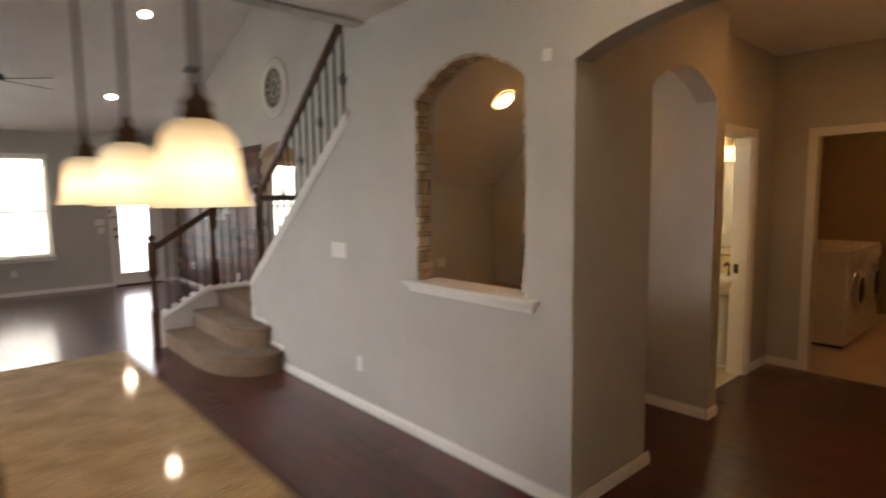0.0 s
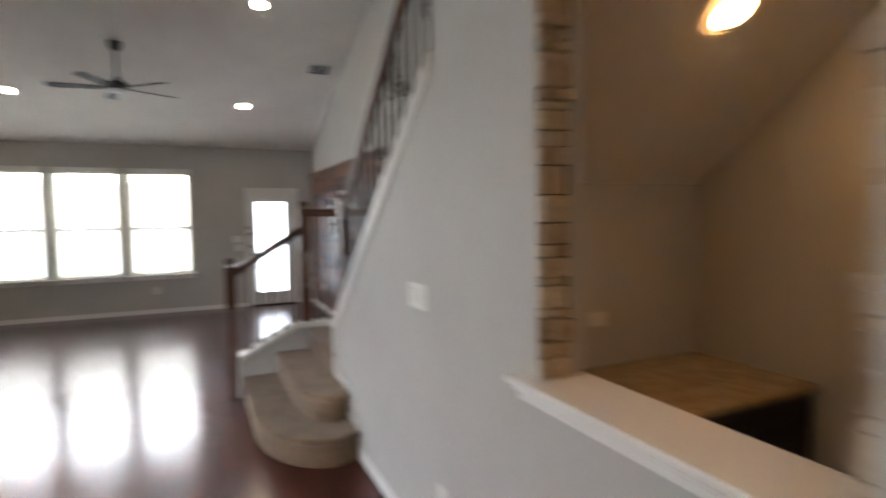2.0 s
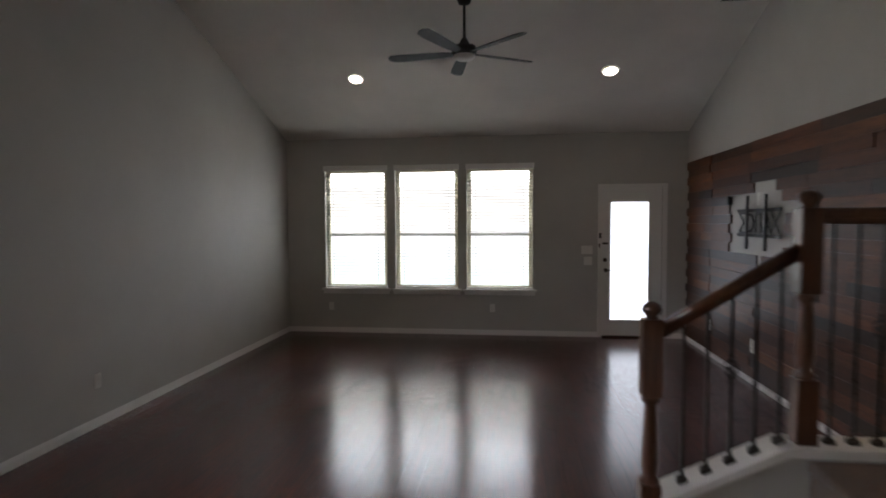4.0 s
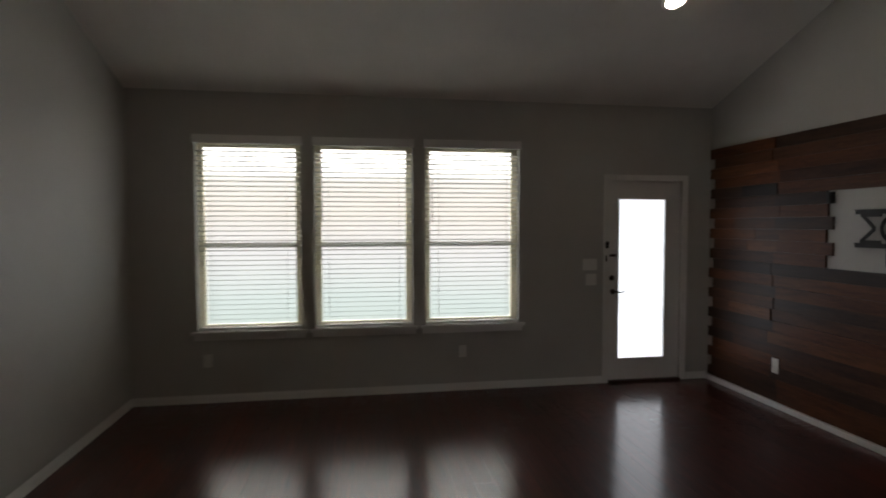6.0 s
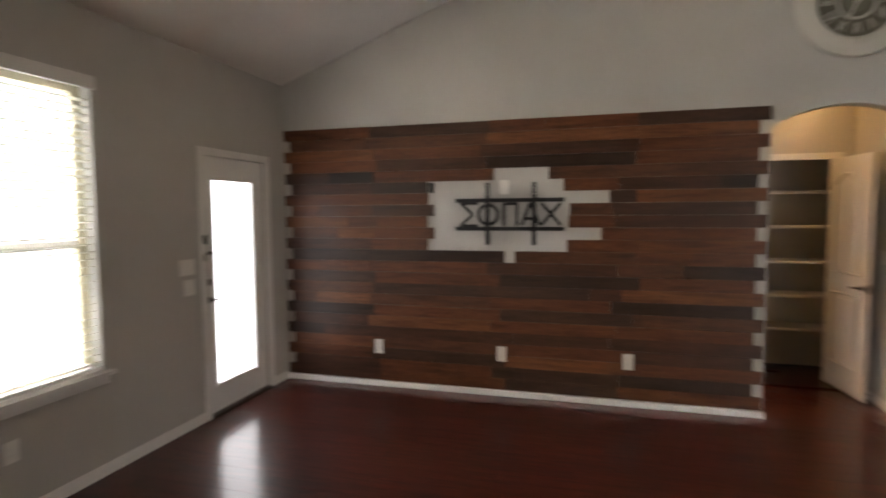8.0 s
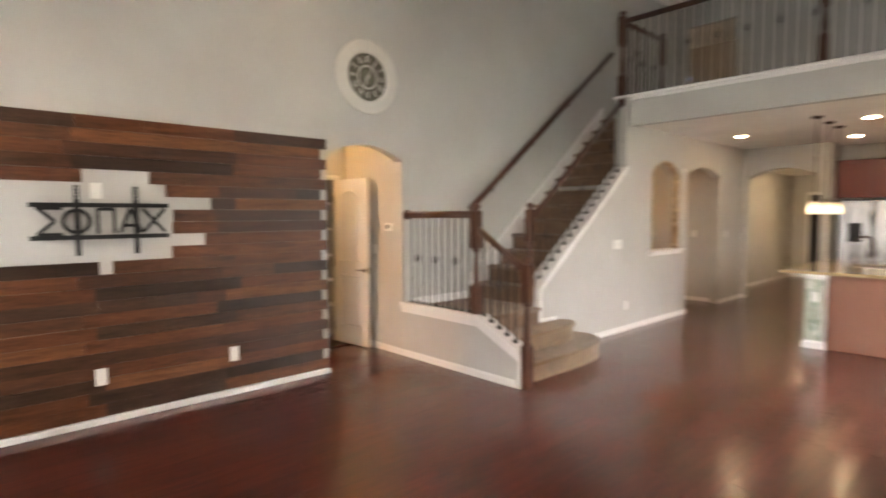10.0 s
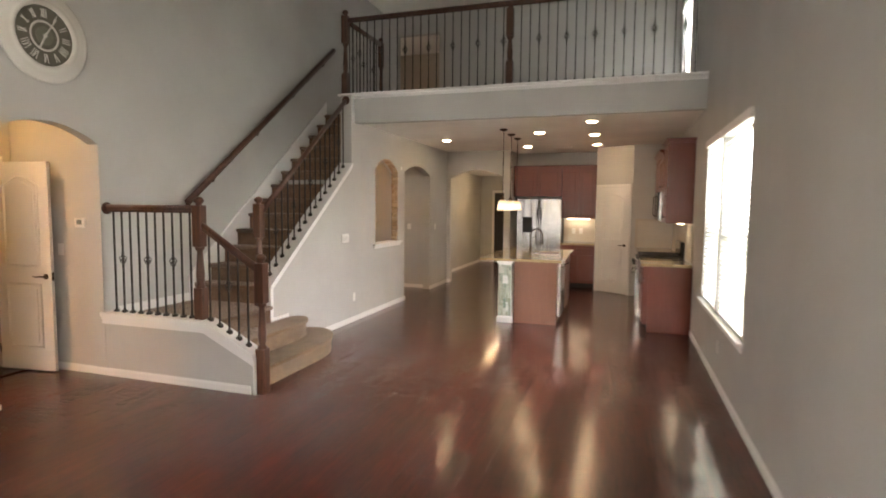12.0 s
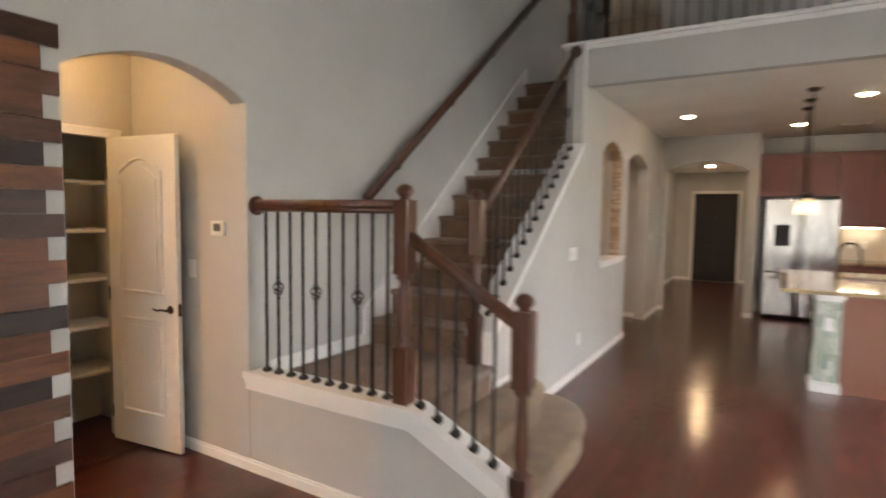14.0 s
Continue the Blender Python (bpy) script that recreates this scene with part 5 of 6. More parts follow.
def cabinet(label, at, bounds, doors, axis, face, sign, crown=False, toe=False):
    x0, y0, z0, x1, y1, z1 = bounds
    c = thing("kitchen_cabinet", label, "cabinet", at, group="kitchen cabinets")
    bm = box(bm_new(), x0, y0, z0 + (0.1 if toe else 0), x1, y1, z1, 0.002)
    world_part("body", bm, CHERRY, c)
    if toe:
        dx = -sign * 0.06 if axis == "x" else 0
        dy = -sign * 0.06 if axis == "y" else 0
        a, b, cc, d = (x0, x1 + dx, y0, y1) if (axis == "x" and sign > 0) else ((x0, x1, y0, y1 + dy) if (axis == "y" and sign > 0) else ((x0 + dx, x1, y0, y1) if axis == "x" else (x0, x1, y0 + dy, y1)))
        world_part("toe_kick", box(bm_new(), a, cc, 0, b, d, z0 + 0.1), BLACK, c)
    if toe and axis == "x":
        world_part("end_panel", box(bm_new(), x0, y1, 0, x1 - 0.055, y1 + 0.012, z1, 0.002), CHERRY, c)
    for u0, u1, a, b, k, kz in doors:
        raised_door(c, "drawer" if b - a < 0.25 else "door", axis, face, u0, u1, a, b, sign, k, CHERRY, kz)
    if crown:
        bm = bm_new()
        for o, a, b in ((0.012, 0, 0.02), (0.03, 0.02, 0.045), (0.045, 0.045, 0.06)):
            if axis == "y":
                box(bm, x0, y0, z1 + a, x1, y1 + o, z1 + b)
            else:
                box(bm, x0, y0, z1 + a, x1 + o, y1 + o, z1 + b)
        world_part("crown_moulding", bm, CHERRY, c)
    return c


UF = -0.68
cabinet("cherry wall cabinet above the refrigerator", (0.8, UF, 1.87), (0.26, BACK + 0.001, 1.87, 1.268, UF, 2.46), [(0.27, 0.76, 1.88, 2.45, 0.72, 1.94), (0.77, 1.26, 1.88, 2.45, 0.81, 1.94)], "y", UF, 1, True)
cabinet("cherry wall cabinet beside the pantry", (-0.1, UF, 1.42), (-0.448, BACK + 0.001, 1.42, 0.255, UF, 2.46), [(-0.44, -0.10, 1.43, 2.45, -0.14, 1.50), (-0.09, 0.247, 1.43, 2.45, -0.05, 1.50)], "y", UF, 1, True)
cabinet("cherry base cabinet with drawers beside the refrigerator", (-0.1, -0.52, 0), (-0.448, BACK + 0.001, 0, 0.23, -0.52, 0.88), [(-0.44, -0.115, 0.12, 0.68, -0.15, 0.6), (-0.105, 0.222, 0.12, 0.68, -0.07, 0.6), (-0.44, 0.222, 0.70, 0.87, -0.1, None)], "y", -0.52, 1, False, True)
ct = tagged(part("worktop", box(bm_new(), -0.448, BACK, 0.88, 0.235, -0.49, 0.918, 0.005), GRANITE), "speckled granite worktop beside the refrigerator", "worktop")
fr = thing("refrigerator", "stainless steel french-door refrigerator with a dark dispenser", "refrigerator", (0.76, -0.62, 0))
world_part("body", box(bm_new(), 0.305, -1.215, 0.02, 1.225, -0.70, 1.80, 0.004), BLACK, fr)
doors = []
for a, b, z0, z1 in ((0.305, 0.762, 0.72, 1.82), (0.768, 1.225, 0.72, 1.82), (0.305, 1.225, 0.06, 0.71)):
    doors.append(world_part("door", box(bm_new(), a, -0.70, z0, b, -0.625, z1, 0.008), STEEL, fr))
for d, x in ((doors[0], 0.72), (doors[1], 0.81)):
    part("handle", tube(bm_new(), [(x, -0.625, 0.86), (x, -0.575, 0.88), (x, -0.575, 1.62), (x, -0.625, 1.64)], 0.011, 10), STEEL, d)
part("handle", tube(bm_new(), [(0.40, -0.625, 0.63), (0.42, -0.575, 0.63), (1.11, -0.575, 0.63), (1.13, -0.625, 0.63)], 0.011, 10), STEEL, doors[2])
part("dispenser", box(bm_new(), 0.90, -0.628, 1.12, 1.10, -0.622, 1.44, 0.002), BLACK, doors[1], "dark water dispenser")

fr.location += Vector((-0.065, 0.12, 0))

# backsplash tiles behind the worktops
def splash(axis, wall, u0, u1, z0, z1, sign, name="backsplash"):
    s = thing(name, "cream tiled backsplash above the worktop", "backsplash", kind="structure")
    tw, thh = 0.10, 0.10
    def b(bm, a, c, d, e, t):
        p, q = sorted((wall + sign * 0.0005, wall + sign * t))
        return box(bm, a, p, d, c, q, e) if axis == "y" else box(bm, p, a, d, q, c, e)
    part("grout", b(bm_new(), u0, u1, z0, z1, 0.006), GROUT, s)
    me = mesh_of("tile", b(bm_new(), 0, tw - 0.003, 0, thh - 0.003, 0.008) if axis == "y" else box(bm_new(), min(wall, wall + sign * 0.008), 0, 0, max(wall, wall + sign * 0.008), tw - 0.003, thh - 0.003), SPLASH)
    nu, nz = int((u1 - u0) / tw), int((z1 - z0) / thh)
    for i in range(nu):
        for j in range(nz):
            piece("tile", me, s, pose(u0 + i * tw if axis == "y" else 0, 0 if axis == "y" else u0 + i * tw, z0 + j * thh))


splash("y", BACK, -0.448, 0.24, 0.92, 1.42, 1)
splash("x", LW, 0.2, 3.27, 0.92, 1.45, 1)
splash("y", PAN_B.y, LW + 0.01, PAN_B.x - 0.06, 0.92, 1.45, 1)
plate("outlet", "white double outlet on the kitchen backsplash", "outlet", facing(-0.12, BACK + 0.01, 1.15, "+y"), 0.075, 0.115)
plate("outlet", "white double outlet on the kitchen backsplash", "outlet", facing(0.03, BACK + 0.01, 1.15, "+y"), 0.075, 0.115)
tagged(part("undercabinet_lamp", box(bm_new(), -0.3, -0.98, 1.406, 0.15, -0.93, 1.419), UNDERCAB), "warm lit strip lamp under the wall cabinet", "lamp", "undercabinet lamps")
tagged(part("undercabinet_lamp", box(bm_new(), LW + 0.1, 2.57, 1.436, LW + 0.15, 2.97, 1.449), UNDERCAB), "warm lit strip lamp under the wall cabinet", "lamp", "undercabinet lamps")

# left run: cabinets, range, microwave
CF = -1.25
cabinet("cherry base cabinet with a drawer at the counter's end", (-1.5, 2.7, 0), (LW + 0.001, 2.29, 0, CF, 3.16, 0.88), [(2.30, 2.72, 0.12, 0.68, 2.68, 0.6), (2.73, 3.15, 0.12, 0.68, 2.77, 0.6), (2.30, 2.72, 0.70, 0.87, 2.51, None), (2.73, 3.15, 0.70, 0.87, 2.94, None)], "x", CF, 1, False, True)
cabinet("cherry base cabinet between range and pantry wall", (-1.5, 0.8, 0), (LW + 0.001, 0.065, 0, CF, 1.50, 0.88), [(0.45, 0.95, 0.12, 0.68, 0.91, 0.6), (0.96, 1.49, 0.12, 0.68, 1.0, 0.6), (0.45, 0.95, 0.70, 0.87, 0.7, None), (0.96, 1.49, 0.70, 0.87, 1.22, None)], "x", CF, 1, False, True)
tagged(part("worktop", box(bm_new(), LW + 0.009, 2.405, 0.88, CF + 0.04, 3.31, 0.918, 0.006), GRANITE), "speckled granite worktop beside the range", "worktop")
tagged(part("worktop", box(bm_new(), LW + 0.009, 0.19, 0.88, CF + 0.04, 1.625, 0.918, 0.006), GRANITE), "speckled granite worktop by the pantry wall", "worktop")
rg = thing("gas_range", "stainless steel gas range with black grates", "range", (-1.5, 1.9, 0))
world_part("body", box(bm_new(), LW + 0.02, 1.515, 0.02, -1.20, 2.28, 0.90, 0.004), STEEL, rg)
dr = world_part("oven_door", box(bm_new(), -1.20, 1.525, 0.22, -1.165, 2.27, 0.74, 0.006), STEEL, rg)
part("oven_window", box(bm_new(), -1.166, 1.63, 0.32, -1.162, 2.165, 0.60), DARKGLASS, dr)
part("handle", tube(bm_new(), [(-1.165, 1.58, 0.69), (-1.125, 1.58, 0.69), (-1.125, 2.21, 0.69), (-1.165, 2.21, 0.69)], 0.011, 8), STEEL, dr)
world_part("drawer", box(bm_new(), -1.20, 1.525, 0.06, -1.17, 2.27, 0.21, 0.005), STEEL, rg)
world_part("control_panel", box(bm_new(), -1.20, 1.52, 0.75, -1.155, 2.275, 0.90, 0.01), STEEL, rg)
for i in range(5):
    world_part("knob", lathe(bm_new(), [(0.021, 0.0), (0.019, 0.028), (0.012, 0.032)], (-1.155, 1.60 + i * 0.15, 0.825), 14, "x"), BLACK, rg)
world_part("cooktop", box(bm_new(), LW + 0.03, 1.52, 0.90, -1.17, 2.275, 0.915, 0.004), BLACK, rg)
for k in range(3):
    bm = bm_new()
    y0 = 1.54 + k * 0.245
    for i in range(4):
        box(bm, LW + 0.08, y0 + i * 0.07, 0.94, -1.21, y0 + i * 0.07 + 0.012, 0.955)
    for x in (LW + 0.10, -1.52, -1.23):
        box(bm, x, y0, 0.925, x + 0.012, y0 + 0.222, 0.941)
        box(bm, x, y0, 0.914, x + 0.012, y0 + 0.012, 0.926)
        box(bm, x, y0 + 0.21, 0.914, x + 0.012, y0 + 0.222, 0.926)
    world_part("grate", bm, BLACK, rg)
world_part("backguard", box(bm_new(), LW + 0.012, 1.52, 0.90, LW + 0.075, 2.275, 1.16, 0.01), DARKGLASS, rg)
UX = -1.52
cabinet("cherry wall cabinet at the end of the run", (-1.68, 2.65, 1.46), (LW + 0.001, 2.28, 1.45, UX, 2.99, 2.51), [(2.29, 2.63, 1.46, 2.50, 2.60, 1.53), (2.64, 2.98, 1.46, 2.50, 2.68, 1.53)], "x", UX, 1, True)
cabinet("cherry wall cabinet above the microwave", (-1.68, 1.9, 1.9), (LW + 0.001, 1.51, 1.90, UX, 2.275, 2.40), [(1.52, 1.89, 1.91, 2.39, 1.85, 1.97), (1.90, 2.265, 1.91, 2.39, 1.94, 1.97)], "x", UX, 1, True)
cabinet("cherry wall cabinet by the pantry wall", (-1.68, 0.8, 1.46), (LW + 0.001, 0.065, 1.45, UX, 1.505, 2.51), [(0.36, 0.92, 1.46, 2.50, 0.88, 1.53), (0.93, 1.49, 1.46, 2.50, 0.97, 1.53)], "x", UX, 1, True)
mw = thing("microwave", "stainless microwave with a dark window above the range", "microwave", (-1.65, 1.9, 1.46))
world_part("body", box(bm_new(), LW + 0.01, 1.515, 1.46, -1.46, 2.27, 1.89, 0.004), STEEL, mw)
world_part("door", box(bm_new(), -1.46, 1.72, 1.475, -1.44, 2.265, 1.885, 0.005), DARKGLASS, mw)
world_part("control_panel", box(bm_new(), -1.46, 1.52, 1.475, -1.442, 1.715, 1.885, 0.003), BLACK, mw)
world_part("handle", tube(bm_new(), [(-1.44, 1.74, 1.53), (-1.405, 1.74, 1.54), (-1.405, 1.74, 1.82), (-1.44, 1.74, 1.83)], 0.009, 8), STEEL, mw)

RUN_Y = Vector((0, 0.12, 0))
for ob in list(scene.objects):
    if ob.parent is None and ob.name.split(".")[0] in ("kitchen_cabinet", "worktop", "gas_range", "microwave") and ob.location.x < -1.3:
        ob.location += RUN_Y

# island
isl = thing("kitchen_island", "cherry kitchen island with a stone pilaster", "island", (0.35, 2.1, 0))
world_part("body", box(bm_new(), -0.07, 1.25, 0.0, 0.50, 3.16, 0.885, 0.002), CHERRYF, isl)
world_part("back_panel", box(bm_new(), 0.50, 1.25, 0.0, 0.56, 2.93, 0.885, 0.002), CHERRYF, isl)
world_part("end_panel", box(bm_new(), -0.085, 3.16, 0.0, 0.525, 3.185, 0.885, 0.003), CHERRYF, isl)
pil = world_part("pilaster", box(bm_new(), 0.545, 2.945, 0.09, 0.73, 3.215, 0.83), TRIM, isl, "pilaster faced with pale stacked stone")
bm = box(bm_new(), 0.525, 2.92, 0.0, 0.755, 3.245, 0.075, 0.004)
box(bm, 0.535, 2.935, 0.075, 0.74, 3.23, 0.09, 0.003)
part("base", bm, TRIM, pil)
bm = box(bm_new(), 0.535, 2.935, 0.83, 0.74, 3.23, 0.85, 0.003)
box(bm, 0.52, 2.92, 0.85, 0.755, 3.245, 0.885, 0.004)
part("capital", bm, TRIM, pil)
dw = world_part("dishwasher", box(bm_new(), -0.125, 2.45, 0.10, -0.071, 3.06, 0.875, 0.006), STEEL, isl, "stainless dishwasher front")
part("handle", tube(bm_new(), [(-0.125, 2.52, 0.80), (-0.155, 2.52, 0.80), (-0.155, 2.99, 0.80), (-0.125, 2.99, 0.80)], 0.009, 8), STEEL, dw)
for a, b in ((1.23, 1.82), (1.84, 2.43)):
    raised_door(isl, "door", "x", -0.071, a, b, 0.12, 0.86, -1, (b - 0.05 if a < 1.5 else a + 0.05), CHERRY, 0.75)
# stones on the pilaster's two open faces
rs = random.Random(5)
PALE = stone_material()
PALE.name = "pale_stacked_stone"
for nd in PALE.node_tree.nodes:
    if nd.type == "VALTORGB" and len(nd.color_ramp.elements) == 4:
        for e, c in zip(nd.color_ramp.elements, ((0.22, 0.30, 0.24), (0.56, 0.62, 0.53), (0.36, 0.40, 0.31), (0.76, 0.79, 0.73))):
            e.color = (*c, 1)
for lo, hi, face in ((0.548, 0.727, "y"), (2.948, 3.212, "x")):
    u = lo
    while u < hi - 0.012:
        w = min(rs.uniform(0.026, 0.052), hi - u)
        z = 0.095
        while z < 0.815:
            h = min(rs.uniform(0.035, 0.15), 0.828 - z)
            d = rs.uniform(0.004, 0.012)
            if face == "y":
                box_at = (u + 0.0015, 3.214, z + 0.0015, u + w - 0.0015, 3.217 + d, z + h - 0.0015)
            else:
                box_at = (0.729, u + 0.0015, z + 0.0015, 0.732 + d, u + w - 0.0015, z + h - 0.0015)
            part("stone", box(bm_new(), *box_at, 0.002), PALE, pil)
            z += h
        u += w
plate("outlet", "white outlet in the island's stone pilaster", "outlet", facing(0.605, 3.341, 0.62, "+y"))

top = bm_new()
for a, b, c, d in ((-0.18, -0.01, 1.28, 3.37), (0.41, 0.98, 1.28, 3.37), (-0.01, 0.41, 1.28, 1.83), (-0.01, 0.41, 2.41, 3.37)):
    prism(top, [(a, c), (b, c), (b, d), (a, d)], "z", 0.885, 0.92)
bmesh.ops.remove_doubles(top, verts=top.verts, dist=0.0001)
wt = tagged(part("island_worktop", top, GRANITE), "speckled beige granite worktop on the island", "worktop")
sk = thing("kitchen_sink", "stainless sink set in the island worktop", "sink", (0.23, 2.0, 0.89))
bm = bm_new()
box(bm, 0.022, 1.722, 0.70, 0.438, 2.298, 0.706)
for a, b, c, d in ((0.022, 0.027, 1.722, 2.298), (0.433, 0.438, 1.722, 2.298), (0.027, 0.433, 1.722, 1.727), (0.027, 0.433, 2.293, 2.298)):
    box(bm, a, c, 0.706, b, d, 0.915)
world_part("basin", bm, STEEL, sk)
world_part("drain", lathe(bm_new(), [(0.045, 0.706), (0.045, 0.709), (0.02, 0.707)], (0.23, 2.0, 0), 18), CHROME, sk)
fc = thing("kitchen_faucet", "dark gooseneck faucet on the island", "faucet", (0.485, 1.95, 0.92))
part("base", lathe(bm_new(), [(0.028, 0.0), (0.028, 0.01), (0.019, 0.02), (0.017, 0.11), (0.013, 0.12)], (0, 0, 0), 16), BRONZE, fc)
part("spout", tube(bm_new(), [(0, 0, 0.11), (0, 0, 0.27)] + [(-0.095 + 0.095 * math.cos(math.pi * i / 10), 0, 0.27 + 0.11 * math.sin(math.pi * i / 10)) for i in range(1, 11)] + [(-0.195, 0, 0.20)], 0.012, 12), BRONZE, fc)
part("spray_head", lathe(bm_new(), [(0.014, 0.13), (0.018, 0.15), (0.016, 0.21)], (-0.195, 0, 0), 14), BRONZE, fc)
for ob in (isl, sk, fc):
    ob.location += Vector((-0.03, 0.11, 0))
part("lever", tube(bm_new(), [(0, -0.015, 0.07), (0, -0.05, 0.085), (0, -0.10, 0.11)], 0.006, 8), BRONZE, fc)

# pendants over the island
def pendant(x, y):
    p = thing("pendant_lamp", "bronze pendant lamp with a lit bell-shaped glass shade", "lamp", (x, y, KCEIL), group="island pendants")
    zb = 1.597 - KCEIL
    part("canopy", lathe(bm_new(), [(0.012, -0.035), (0.045, -0.028), (0.062, -0.012), (0.064, 0.0)], (0, 0, 0), 20), BRONZE, p)
    part("rod", tube(bm_new(), [(0, 0, zb + 0.22), (0, 0, -0.03)], 0.0065, 8), BRONZE, p)
    part("coupling", lathe(bm_new(), [(0.009, -0.55), (0.012, -0.54), (0.012, -0.52), (0.009, -0.51)], (0, 0, 0), 10), BRONZE, p)
    part("cap", lathe(bm_new(), [(0.030, zb + 0.155), (0.032, zb + 0.165), (0.026, zb + 0.18), (0.028, zb + 0.19), (0.014, zb + 0.205), (0.011, zb + 0.225)], (0, 0, 0), 18), BRONZE, p)
    part("shade", lathe(bm_new(), [(0.091, zb), (0.085, zb + 0.010), (0.076, zb + 0.035), (0.071, zb + 0.07), (0.069, zb + 0.10), (0.063, zb + 0.13), (0.050, zb + 0.152), (0.030, zb + 0.160)], (0, 0, 0), 32, cap=False), SHADE, p, "cream glass shade, lit")
    return p


for x, y in ((0.785, 1.61), (0.785, 2.15), (0.785, 2.75)):
    pendant(x, y)

# ---- nook, bath, laundry ----
dk = thing("nook_desk", "dark wood desk with a granite top under the stair", "desk", (3.7, 3.7, 0))
world_part("cabinet", box(bm_new(), 3.60, 3.50, 0, NR - 0.01, 4.14, 0.735, 0.003), DARKDOOR, dk)
raised_door(dk, "drawer", "y", 3.50, 3.64, 4.30, 0.55, 0.72, -1, 4.03, DARKDOOR)
raised_door(dk, "door", "y", 3.50, 3.64, 3.98, 0.10, 0.54, -1, 3.93, DARKDOOR, 0.45)
raised_door(dk, "door", "y", 3.50, 3.99, 4.30, 0.10, 0.54, -1, 4.04, DARKDOOR, 0.45)
world_part("top", box(bm_new(), SWI + 0.01, 3.45, 0.735, NR - 0.005, 4.148, 0.77, 0.006), GRANITE, dk, "speckled granite top")

sink = thing("pedestal_sink", "white pedestal sink in the small bathroom", "sink", (5.70, 2.57, 0))
part("basin", lathe(bm_new(), [(0.07, 0.66), (0.15, 0.70), (0.22, 0.78), (0.235, 0.83), (0.22, 0.84), (0.19, 0.80), (0.05, 0.74)], (0, 0, 0), 28), CERAMIC, sink)
part("pedestal", lathe(bm_new(), [(0.12, 0.0), (0.11, 0.03), (0.075, 0.10), (0.07, 0.5), (0.09, 0.68)], (0.04, 0, 0), 22), CERAMIC, sink)
part("tap", tube(bm_new(), [(0.16, 0, 0.82), (0.16, 0, 0.92), (0.10, 0, 0.95), (0.05, 0, 0.93)], 0.012, 10), BRONZE, sink)
mr = thing("bath_mirror", "tall mirror above the pedestal sink", "mirror", (5.958, 2.62, 1.5))
part("glass", box(bm_new(), -0.006, -0.26, -0.42, 0.0, 0.26, 0.40), plain("mirror_silver", (0.85, 0.85, 0.82), 0.02, 1.0, 0.01), mr)
part("shelf", box(bm_new(), -0.11, -0.25, -0.49, 0.0, 0.25, -0.475, 0.003), CHROME, mr)
vl = thing("vanity_lamp", "lit glass vanity lamp above the mirror", "lamp", (5.958, 2.62, 2.08))
part("backplate", box(bm_new(), -0.03, -0.22, -0.04, 0.0, 0.22, 0.04, 0.006), BRONZE, vl)
for y in (-0.14, 0.14):
    part("shade", lathe(bm_new(), [(0.075, -0.12), (0.065, -0.06), (0.04, 0.0), (0.03, 0.03)], (-0.10, y, 0.03), 18), VANITY, vl)


def laundry_machine(label, x):
    w = thing("washing_machine", label, "washing machine", (x, 1.89, 0), group="laundry machines")
    part("body", box(bm_new(), 0, 0, 0.03, 0.68, 0.70, 0.98, 0.02), APPL, w)
    part("top", box(bm_new(), -0.004, -0.005, 0.975, 0.684, 0.704, 1.01, 0.012), APPL, w)
    part("pedestal_drawer", box(bm_new(), 0.01, -0.012, 0.05, 0.67, 0.001, 0.28, 0.008), APPL, w)
    part("plinth", box(bm_new(), 0.03, 0.03, 0.0, 0.65, 0.67, 0.03), BLACK, w)
    dd = part("door", lathe(bm_new(), [(0.11, -0.05), (0.15, -0.055), (0.20, -0.04), (0.22, -0.01), (0.22, 0.0)], (0.34, 0.0, 0.58), 28, "y"), CHROME, w)
    part("door_glass", lathe(bm_new(), [(0.02, -0.075), (0.10, -0.065), (0.14, -0.054)], (0.34, 0.0, 0.58), 24, "y"), DARKGLASS, dd)
    part("control_panel", box(bm_new(), 0.02, -0.02, 0.85, 0.66, 0.001, 0.965, 0.006), APPL, w)
    part("dial", lathe(bm_new(), [(0.03, -0.045), (0.036, -0.02)], (0.34, 0, 0.905), 18, "y"), CHROME, w)
    part("handle_recess", box(bm_new(), -0.001, 0.28, 0.42, 0.004, 0.40, 0.44), SCREEN, w)


laundry_machine("white front-loading washer on the tile floor", 7.06)
laundry_machine("white front-loading dryer beside the washer", 7.77)
un = thing("laundry_shelf", "white tall shelf unit against the laundry wall", "shelf", (8.8, 1.3, 0))
for y in (0.62, 1.66):
    world_part("side", box(bm_new(), 8.62, y, 0, 8.99, y + 0.025, 1.9, 0.003), TRIM, un)
for z in (0.08, 0.55, 1.65, 1.875):
    world_part("shelf", box(bm_new(), 8.63, 0.645, z, 8.99, 1.66, z + 0.025, 0.002), TRIM, un)
world_part("back", box(bm_new(), 8.975, 0.645, 0.1, 8.992, 1.66, 1.88), TRIM, un)

